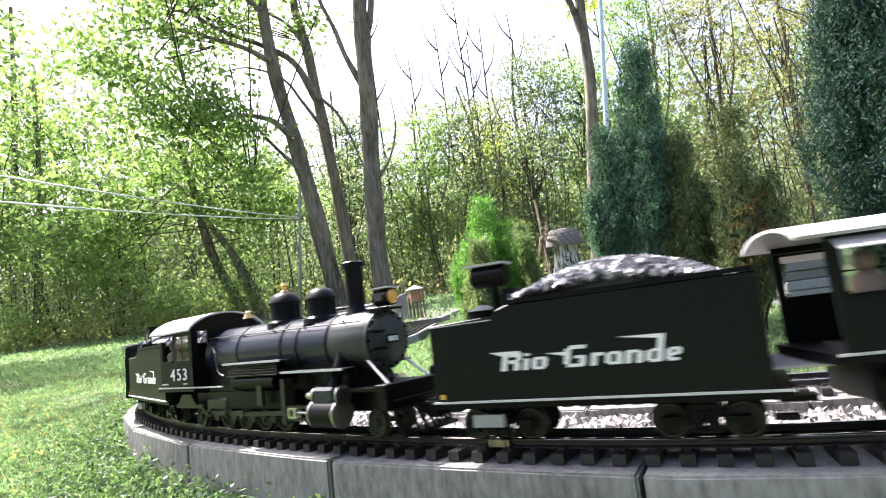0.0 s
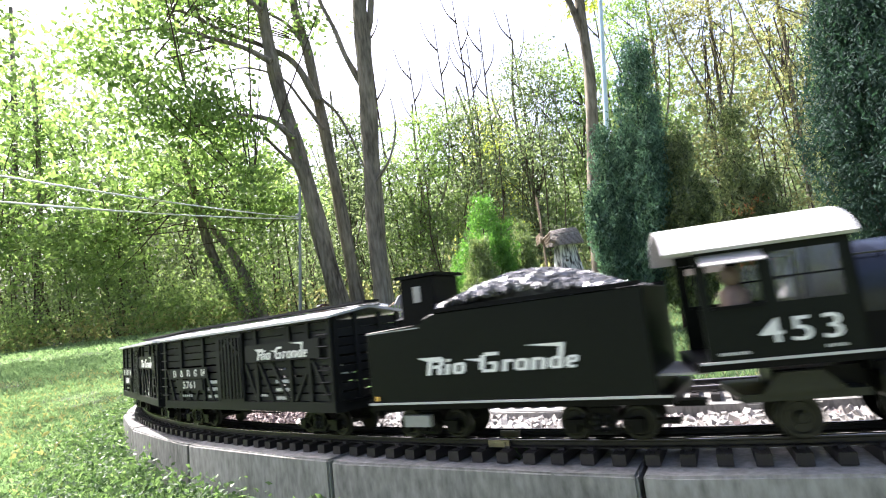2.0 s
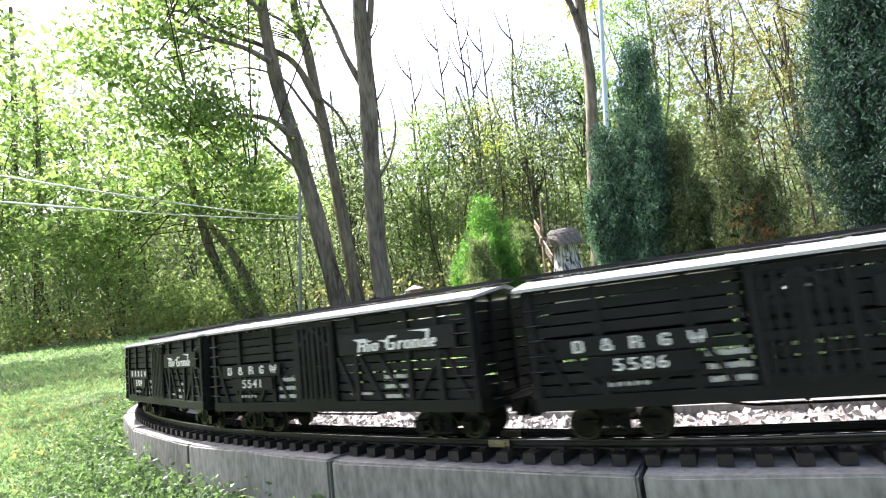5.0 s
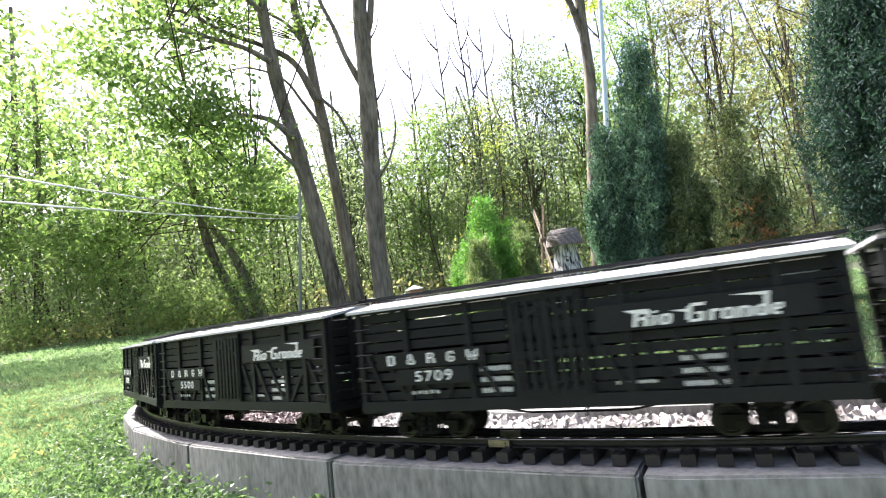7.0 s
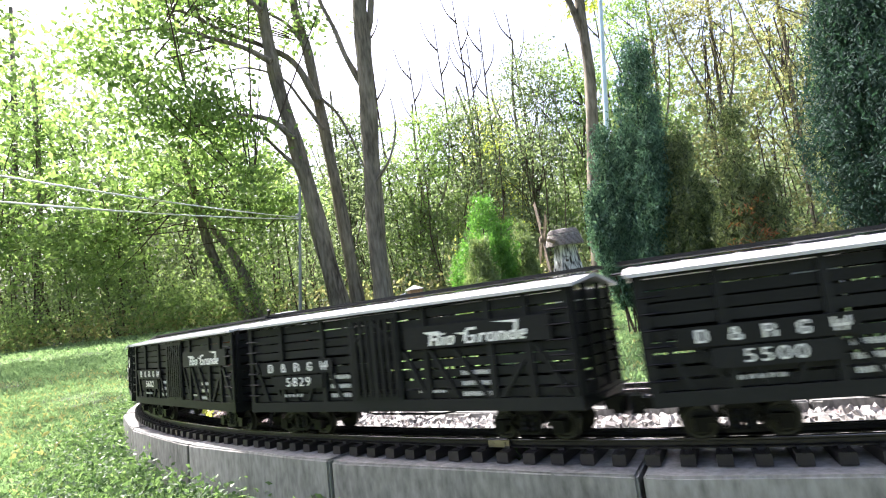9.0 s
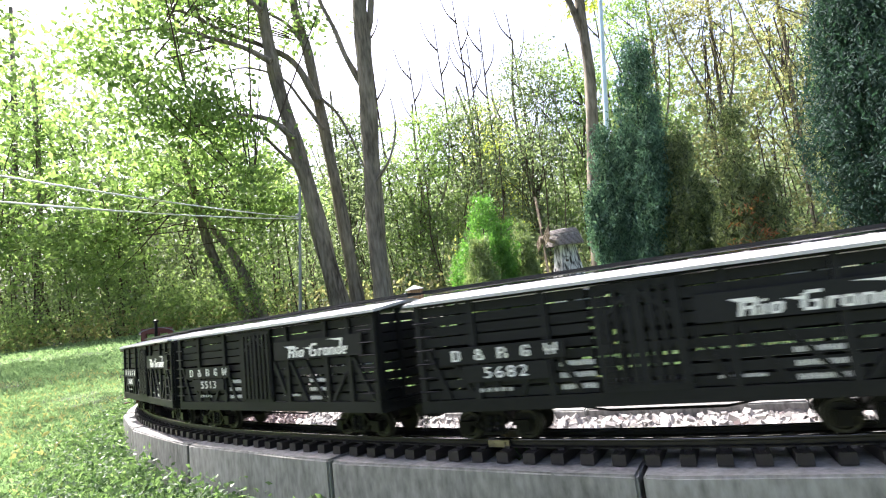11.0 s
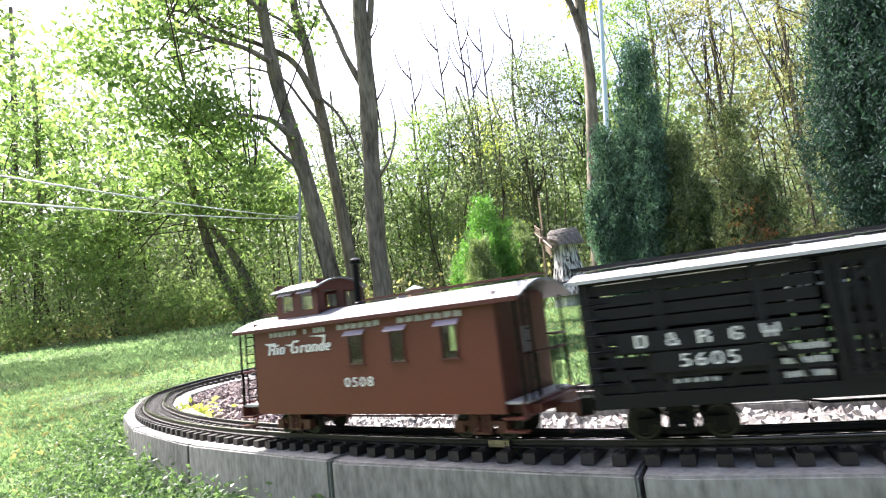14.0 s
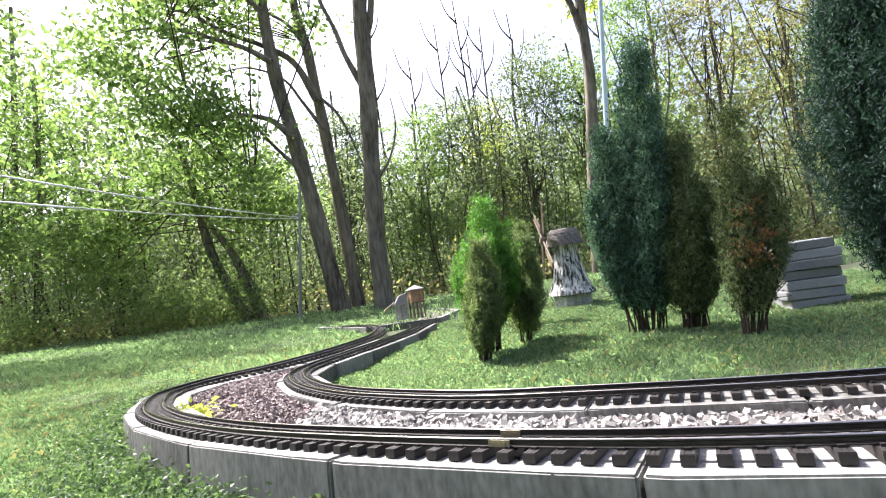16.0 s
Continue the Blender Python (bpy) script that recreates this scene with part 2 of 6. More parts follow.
# ---- the line ----
# centre of the outer track at rail height: x, y, z, from the far loop to the near side
OUTER = [(-0.2, 6.6, -0.05), (-0.75, 6.5, -0.05), (-1.25, 5.9, -0.05), (-1.2, 5.1, -0.05), (-0.7, 4.35, -0.05), (-0.5, 3.75, -0.05), (-0.45, 3.2, -0.05),
         (-0.52, 2.8, -0.05), (-0.62, 2.5, -0.05), (-0.76, 2.28, -0.052), (-0.9, 2.16, -0.053), (-0.962, 2.03, -0.052), (-0.968, 1.9, -0.048),
         (-0.940, 1.78, -0.042), (-0.899, 1.678, -0.037), (-0.815, 1.496, -0.029), (-0.715, 1.323, -0.021), (-0.598, 1.161, -0.015), (-0.466, 1.011, -0.010),
         (-0.321, 0.873, -0.006), (-0.165, 0.748, -0.002), (0.001, 0.636, 0.0), (0.175, 0.539, 0.001), (0.359, 0.461, 0.002),
         (0.551, 0.405, 0.001), (0.749, 0.373, 0.0), (0.95, 0.355, 0.0), (1.4, 0.34, 0.0), (3.0, 0.34, 0.0), (6.0, 0.34, 0.0)]
ZERO_AT = 21        # the control point from which the way along the track is counted
INNER = [(-0.1, 4.1, -0.05), (-0.2, 3.45, -0.05), (-0.26, 3.0, -0.05), (-0.36, 2.65, -0.05), (-0.47, 2.3, -0.05), (-0.535, 2.1, -0.05), (-0.551, 1.968, -0.05),
         (-0.53, 1.84, -0.05), (-0.47, 1.685, -0.05), (-0.385, 1.525, -0.05), (-0.27, 1.36, -0.048), (-0.15, 1.23, -0.046), (-0.022, 1.11, -0.044), (0.08, 1.036, -0.042),
         (0.173, 0.98, -0.04), (0.258, 0.938, -0.04), (0.336, 0.9, -0.04), (0.41, 0.868, -0.04), (0.479, 0.84, -0.04), (0.6, 0.795, -0.04), (0.9, 0.71, -0.04), (1.6, 0.6, -0.04)]
BANK = -4.36        # degrees: the track and its train lean inwards on the curve


def spline(ctrl, step=0.01):
    """A smooth line through the control points, and the way along it."""
    c = np.array([2 * np.array(ctrl[0]) - ctrl[1], *ctrl, 2 * np.array(ctrl[-1]) - ctrl[-2]], float)
    out, knots = [], []
    for i in range(1, len(c) - 2):
        knots.append(len(out))
        for u in np.linspace(0, 1, 24, endpoint=False):
            a, b, d, e = c[i - 1], c[i], c[i + 1], c[i + 2]
            out.append(0.5 * (2 * b + (d - a) * u + (2 * a - 5 * b + 4 * d - e) * u * u + (3 * b - a - 3 * d + e) * u ** 3))
    out.append(c[-2])
    out = np.array(out)
    s = np.concatenate([[0], np.cumsum(np.linalg.norm(np.diff(out, axis=0), axis=1))])
    return out, s, [s[k] for k in knots]


class Line:
    def __init__(self, ctrl, zero=0, bank=0.0):
        self.p, self.s, k = spline(ctrl)
        self.s = self.s - (k[zero] if zero else 0.0)
        self.bank = bank

    def at(self, s):
        return Vector([np.interp(s, self.s, self.p[:, i]) for i in range(3)])

    def seat(self, s, reach=0.01):
        """Seat on the rails at s, carried at s - reach and s + reach; x runs forward, y to the inside."""
        a, b = self.at(s - reach), self.at(s + reach)
        x = (b - a).normalized()
        y = Vector((0, 0, 1)).cross(x).normalized()
        z = x.cross(y)
        m = Matrix((x, y, z)).transposed().to_4x4()
        m.translation = (a + b) / 2
        return m @ pose(0, 0, 0, self.bank)


outer, inner = Line(OUTER, ZERO_AT, BANK), Line(INNER, 0, 0.0)


# ---- ground ----
def ground_z(x, y):
    x, y = np.asarray(x, float), np.asarray(y, float)
    z = -0.135 + 0.014 * np.clip(y - 2, 0, 60) + 0.012 * np.clip(-x - 1, 0, 40)
    return z + 0.008 * np.sin(2.1 * x + 0.7) * np.cos(1.7 * y) * np.clip(y - 1.2, 0, 1)


def ground():
    xs = np.concatenate([[-600, -120, -40, -22], np.arange(-14, 14.01, 0.25), [22, 40, 120, 600]])
    ys = np.concatenate([[-600, -80, -20, -6], np.arange(-2, 16.01, 0.25), [22, 40, 120, 900]])
    gx, gy = np.meshgrid(xs, ys)
    gz = np.where(gy > 60, ground_z(0, 60), ground_z(np.clip(gx, -30, 30), np.clip(gy, -6, 60)))
    me = bpy.data.meshes.new("ground")
    w = len(xs)
    faces = [(j * w + i, j * w + i + 1, (j + 1) * w + i + 1, (j + 1) * w + i) for j in range(len(ys) - 1) for i in range(w - 1)]
    me.from_pydata(np.stack([gx, gy, gz], -1).reshape(-1, 3).tolist(), [], faces)
    me.shade_smooth()
    return tagged(part("ground", me, SOIL), "mown green lawn with bare and shaded patches", "lawn", kind="structure")


def distance_to(line, x, y):
    p = line.p[:, :2]
    best = np.full(np.shape(x), 9.0)
    for q in p[::6]:
        best = np.minimum(best, np.hypot(x - q[0], y - q[1]))
    return best


def inside_of(line, x, y):
    """True on the side of the line where the garden's island lies."""
    p = line.p[::6]
    t = np.gradient(p[:, :2], axis=0)
    i = np.argmin((x[:, None] - p[None, :, 0]) ** 2 + (y[:, None] - p[None, :, 1]) ** 2, axis=1)
    return t[i, 0] * (y - p[i, 1]) - t[i, 1] * (x - p[i, 0]) > 0


def lawn_blades():
    rng = np.random.default_rng(4)
    for n, where, tall, mat, word in ((190000, (-3.6, 0.2, 0.2, 3.2), 0.021, GRASS, "short green lawn grass"),
                                      (50000, (-6.5, -0.3, 3.0, 6.0), 0.034, GRASS, "lawn grass in light and shade"),
                                      (60000, (-9, 8, 4, 10), 0.05, GRASS, "sunlit lawn grass towards the wood"),
                                      (190000, (-0.6, 2.4, 0.85, 4.0), 0.024, GRASS, "longer grass between the conifers"),
                                      (26000, (-3.5, 2.2, 0.3, 4.0), 0.026, STRAW, "dry straw-coloured grass among the green")):
        x, y = rng.uniform(where[0], where[1], n), rng.uniform(where[2], where[3], n)
        keep = (distance_to(outer, x, y) > 0.078) & (distance_to(inner, x, y) > 0.07)
        keep &= ~(inside_of(outer, x, y) & ~inside_of(inner, x, y) & (y < 4))
        x, y = x[keep], y[keep]
        z = ground_z(x, y)
        patch = 0.7 + 0.35 * np.sin(3.1 * x + 1.3 * y) * np.sin(2.3 * y - x) + 0.25 * np.sin(11 * x) * np.sin(13 * y + x)
        h = tall * (0.5 + 0.9 * rng.random(len(x))) * np.clip(patch + 0.3, 0.5, 1.5)
        tagged(blades("grass", x, y, z, h, mat, rng), word, "grass", kind="stuff")
    # low broad-leaved weeds at the foot of the edging stones and scattered in the lawn
    n = 2400
    s = rng.uniform(-1.9, 0.35, n)
    off = 0.075 + rng.random(n) ** 2 * 0.28
    p = np.array([outer.seat(a) @ Vector((0, -b, 0)) for a, b in zip(s, off)])
    z = ground_z(p[:, 0], p[:, 1]) + rng.random(n) ** 1.5 * 0.06 * np.clip(1.5 - off * 5, 0.2, 1)
    pts = (np.stack([p[:, 0], p[:, 1], z + 0.008], 1)[:, None] + rng.normal(size=(n, 20, 3)) * (0.013, 0.013, 0.01)).reshape(-1, 3)
    tagged(cloud("weeds", pts, 0.0043, WEED, 1.2, 0.3, rng=rng), "low broad-leaved weeds at the foot of the stones", "weeds", kind="stuff")
    x, y = rng.uniform(-2.4, -0.1, 700), rng.uniform(0.3, 2.6, 700)
    keep = (distance_to(outer, x, y) > 0.1) & ~inside_of(outer, x, y)
    x, y = x[keep], y[keep]
    pts = (np.stack([x, y, ground_z(x, y) + 0.01], 1)[:, None] + rng.normal(size=(len(x), 12, 3)) * (0.014, 0.014, 0.006)).reshape(-1, 3)
    tagged(cloud("clover", pts, 0.0042, WEED, 1.0, 0.1, rng=rng), "patches of clover in the lawn", "clover", kind="stuff")


def blades(name, x, y, z, h, mat, rng):
    n = len(x)
    ang, lean = rng.uniform(0, math.tau, n), rng.uniform(0.1, 0.9, n)
    w = h * rng.uniform(0.022, 0.05, n)
    dx, dy = np.cos(ang), np.sin(ang)
    foot = np.stack([x, y, z - 0.004], 1)
    side = np.stack([-dy * w, dx * w, np.zeros(n)], 1)
    mid = foot + np.stack([dx * h * lean * 0.35, dy * h * lean * 0.35, h * 0.65], 1)
    tip = foot + np.stack([dx * h * lean, dy * h * lean, h * (1.05 - 0.35 * lean)], 1)
    v = np.stack([foot - side, foot + side, mid + side * 0.8, tip], 1).reshape(-1, 3)
    me = bpy.data.meshes.new(name)
    me.vertices.add(4 * n)
    me.vertices.foreach_set("co", v.astype(np.float32).ravel())
    me.loops.add(4 * n)
    me.loops.foreach_set("vertex_index", np.arange(4 * n, dtype=np.int32))
    me.polygons.add(n)
    me.polygons.foreach_set("loop_start", np.arange(0, 4 * n, 4, dtype=np.int32))
    me.update(calc_edges=True)
    return part(name, me, mat)


# ---- track ----
def sweep(line, s0, s1, outline, off, lift, step=0.02):
    bm = B()
    rings = []
    for s in np.arange(s0, s1 + step / 2, step):
        m = line.seat(s)
        rings.append([bm.verts.new(m @ Vector((0, off + u, lift + w))) for u, w in outline])
    k = len(outline)
    for a, b in zip(rings, rings[1:]):
        for i in range(k):
            bm.faces.new((a[i], a[(i + 1) % k], b[(i + 1) % k], b[i]))
    bm.faces.new(rings[0][::-1])
    bm.faces.new(rings[-1])
    return bm


RAIL = [(-0.004, -0.0084), (0.004, -0.0084), (0.004, -0.0072), (0.0009, -0.006), (0.0009, -0.003), (0.0018, -0.0022), (0.0018, -0.0004), (0.0013, 0),
        (-0.0013, 0), (-0.0018, -0.0004), (-0.0018, -0.0022), (-0.0009, -0.003), (-0.0009, -0.006), (-0.004, -0.0072)]


def tie_mesh():
    bm = B()
    for x in (-0.0042, 0.0, 0.0042):
        box(bm, x - 0.0018, x + 0.0018, -0.043, 0.043, -0.0105, -0.0092)
    box(bm, -0.0062, 0.0062, -0.0435, 0.0435, -0.019, -0.0099)
    for y in (-0.0275, -0.0175, 0.0175, 0.0275):
        box(bm, -0.003, 0.003, y - 0.002, y + 0.002, -0.0095, -0.0068)
    me = finish(bm, "sleeper")
    me.materials.append(TIE)
    return me


def track(line, s0, s1, label, tie):
    t = new("railway_track")
    tagged(t, label, "railway track", "garden railway tracks")
    for off in (-0.0225, 0.0225):
        part("rail", sweep(line, s0, s1, RAIL, off, 0.0), RAIL_TOP, t, "worn bronze-brown rail", smooth=40)
        head = [(-0.0019, -0.0006), (0.0019, -0.0006), (0.0016, 0.0), (0.001, 0.0004), (0.0, 0.0006), (-0.001, 0.0004), (-0.0016, 0.0)]
        part("rail_head", sweep(line, s0, s1, head, off, 0.0), HEAD, t, "polished running surface", smooth=70)
    for i, s in enumerate(np.arange(s0 + 0.01, s1, 0.028)):
        if i >= 290:
            break
        part("sleeper", tie, TIE, t, at=line.seat(s))
    for s, off in ((0.048, -0.0225), (0.04, 0.0225)):
        bm = box(B(), -0.012, 0.012, -0.0052, -0.0028, -0.0078, -0.001)
        box(bm, -0.008, -0.005, -0.0062, -0.0045, -0.005, -0.003)
        box(bm, 0.005, 0.008, -0.0062, -0.0045, -0.005, -0.003)
        part("rail_joiner", bm, JOINER, t, "dull brass rail joiner", at=line.seat(s + (0.9 if line is inner else 0)) @ pose(0, off, 0))


def kerb(line, s0, s1, length, half_out, half_in, top, tall, label, group):
    """Concrete edging stones that carry the track, laid end to end, with cut corners."""
    rng = random.Random(7)
    s = s0
    while s < min(s1, line.s[-1] - length - 0.03):
        a, b = line.at(s), line.at(s + length)
        x = (b - a).normalized()
        m = line.seat(s + length / 2, length / 2)
        d = (b - a).length / 2 - 0.0015
        bulge = (line.at(s + length / 2) - (a + b) / 2).length
        ta, tb = line.seat(s).col[0].xyz, line.seat(min(s + length, line.s[-1] - 0.02)).col[0].xyz
        turn = math.tan(ta.angle(tb) / 2) * (1 if ta.cross(tb).z > 0 else -1)
        cut = length * 0.24 * rng.uniform(0.85, 1.2)
        o = half_out + bulge
        eo, ei = d + half_out * turn, d - half_in * turn
        outline = [(-eo, -half_out - bulge * 0.35), (-eo + cut * 0.25, -o), (eo - cut, -o), (eo, -half_out - bulge * 0.55), (ei, half_in - bulge * 0.5), (-ei, half_in - bulge * 0.5)]
        bm = prism(B(), outline, top - tall, top, axis="z")
        bmesh.ops.bevel(bm, geom=[e for e in bm.edges if max(v.co.z for v in e.verts) > top - 1e-5], offset=0.0025, segments=2, affect="EDGES")
        ob = part("edging_stone", bm, CONCRETE, None, smooth=30, at=m @ pose(0, 0, rng.uniform(-0.001, 0.001), 0, 0, rng.uniform(-0.4, 0.4)))
        tagged(ob, label, "edging stone", group)
        s += length


def stones(name, n, region, size, mat, label, height, rng):
    """Loose broken stone heaped on the bed."""
    x, y = rng.uniform(region[0], region[1], n * 6), rng.uniform(region[2], region[3], n * 6)
    keep = inside_of(outer, x, y) & ~inside_of(inner, x, y) & (distance_to(outer, x, y) > 0.085) & (distance_to(inner, x, y) > 0.058)
    x, y = x[keep][:n], y[keep][:n]
    cube = np.array([(i, j, k) for i in (-1, 1) for j in (-1, 1) for k in (-1, 1)], float) * 0.62
    tips = np.array([(1, 0, 0), (-1, 0, 0), (0, 1, 0), (0, -1, 0), (0, 0, 1), (0, 0, -1)], float)
    quads = [(0, 4, 6, 2), (1, 3, 7, 5), (0, 1, 5, 4), (2, 6, 7, 3), (0, 2, 3, 1), (4, 5, 7, 6)]
    v, f = [], []
    for i in range(len(x)):
        q = Euler(rng.uniform(0, 6.28, 3)).to_matrix()
        s = size * rng.uniform(0.5, 1.5)
        shape = cube * rng.uniform(0.65, 1.25, (8, 3)) * (1.0, rng.uniform(0.6, 1), rng.uniform(0.4, 0.8))
        o = len(v)
        p = shape @ np.array(q) * s + (x[i], y[i], height + rng.uniform(-0.3, 0.7) * size)
        v.extend(p.tolist())
        f.extend([tuple(o + k for k in face) for face in quads])
    me = bpy.data.meshes.new(name)
    me.from_pydata(v, [], f)
    return tagged(part(name, me, mat), label, "gravel", kind="stuff")


def gravel():
    rng = np.random.default_rng(9)
    x0 = [(s, outer.seat(s) @ Vector((0, 0.045, 0))) for s in np.arange(-2.2, 2.4, 0.05)]
    bm = B()
    rows = []
    for s, p in x0:
        d = np.hypot(inner.p[:, 0] - p.x, inner.p[:, 1] - p.y)
        q = inner.p[int(np.argmin(d))]
        rows.append([bm.verts.new((p.x + (q[0] - p.x) * u, p.y + (q[1] - p.y) * u, -0.088)) for u in (0, 0.33, 0.66, 1)])
    for a, b in zip(rows, rows[1:]):
        for i in range(3):
            bm.faces.new((a[i], b[i], b[i + 1], a[i + 1]))
    tagged(part("gravel_bed", bm, LAVA), "flat bed of brown broken stone", "gravel bed", kind="structure")
    stones("gravel", 6500, (-0.35, 0.62, 0.45, 1.5), 0.0088, STONE, "pale broken limestone between the tracks", -0.08, rng)
    stones("gravel", 7000, (-0.95, 1.2, 0.5, 2.4), 0.0065, LAVA, "fine purple-brown gravel inside the bend", -0.082, rng)


ground()
lawn_blades()
TIE_MESH = tie_mesh()
track(outer, -4.6, 2.4, "dark sectional garden track on the outer curve", TIE_MESH)
track(inner, 0.4, 5.2, "dark sectional garden track on the inner curve", TIE_MESH)
kerb(outer, -2.915, 2.4, 0.345, 0.063, 0.082, -0.0195, 0.12, "grey cast concrete edging stone under the outer track", "outer edging stones")
kerb(inner, 0.5, 5.0, 0.3, 0.06, 0.07, -0.0195, 0.085, "weathered concrete edging stone under the inner track", "inner edging stones")
gravel()


# ---- trees ----
def limb(bm, pts, r0, r1, seg=9, knots=5):
    """A bent tapering bough through the points."""
    p, s, _ = spline(pts)
    p = p[::knots]
    rings = []
    n = len(p)
    for i, q in enumerate(p):
        d = Vector(p[min(i + 1, n - 1)] - p[max(i - 1, 0)]).normalized()
        u = d.cross(Vector((0.3, 0.9, 0.1))).normalized()
        w = d.cross(u)
        r = r0 + (r1 - r0) * (i / (n - 1)) ** 0.8
        rings.append([bm.verts.new(Vector(q) + (u * math.cos(k * math.tau / seg) + w * math.sin(k * math.tau / seg)) * r * (1 + 0.09 * math.sin(3 * k + i))) for k in range(seg)])
    for a, b in zip(rings, rings[1:]):
        for k in range(seg):
            bm.faces.new((a[k], a[(k + 1) % seg], b[(k + 1) % seg], b[k]))
    bm.faces.new(rings[0][::-1])
    bm.faces.new(rings[-1])
    return bm


def clumps(rng, blobs, spread=0.22, per=36):
    """Leaf places: clusters in each blob (x, y, z, rx, ry, rz, clusters), with gaps between them."""
    out = []
    for x, y, z, rx, ry, rz, n in blobs:
        d = rng.normal(size=(n, 3))
        d /= np.linalg.norm(d, axis=1, keepdims=True)
        c = d * (rng.random((n, 1)) ** 0.45) * (rx, ry, rz) + (x, y, z)
        w = rng.normal(size=(n, per, 3)) * (spread * rng.uniform(0.5, 1.3, (n, 1, 1))) * (1.3, 1.0, 0.55)
        out.append((c[:, None] + w).reshape(-1, 3))
    return np.concatenate(out)


def tree(label, boughs, blobs, mat, leaf=0.07, seed=1, spread=0.22, per=36, twigs=0, bark=None):
    t = new("tree")
    x, y, z = boughs[0][0][0]
    zg = float(ground_z(x, y))
    bm = limb(B(), [(x, y, zg - 0.1), *boughs[0][0]], boughs[0][1], boughs[0][2])
    part("trunk", bm, bark or BARK, t, "grey-brown furrowed bark", smooth=60)
    for pts, r0, r1 in boughs[1:]:
        part("limb", limb(B(), pts, r0, r1, 7), bark or BARK, t, smooth=60)
    rng = np.random.default_rng(seed)
    if blobs:
        pts = clumps(rng, blobs, spread, per)
        if twigs:
            bm = B()
            for i in range(twigs):
                b = blobs[i % len(blobs)]
                q = Vector(pts[rng.integers(len(pts))])
                o = Vector((b[0], b[1], b[2] - b[5] * 0.4))
                mid = (q + o) / 2 + Vector(rng.normal(size=3) * 0.15)
                rod(bm, o.lerp(mid, 0.3), mid, 0.014, 0.009, 4, False)
                rod(bm, mid, q, 0.009, 0.003, 4, False)
            tagged(part("twigwork", bm, TWIG, t), kind="stuff")
        cloud("crown", pts, leaf, mat, 1.0, 0.0, t, rng)
    tagged(t, label, "tree", "trees of the wood")
    return t


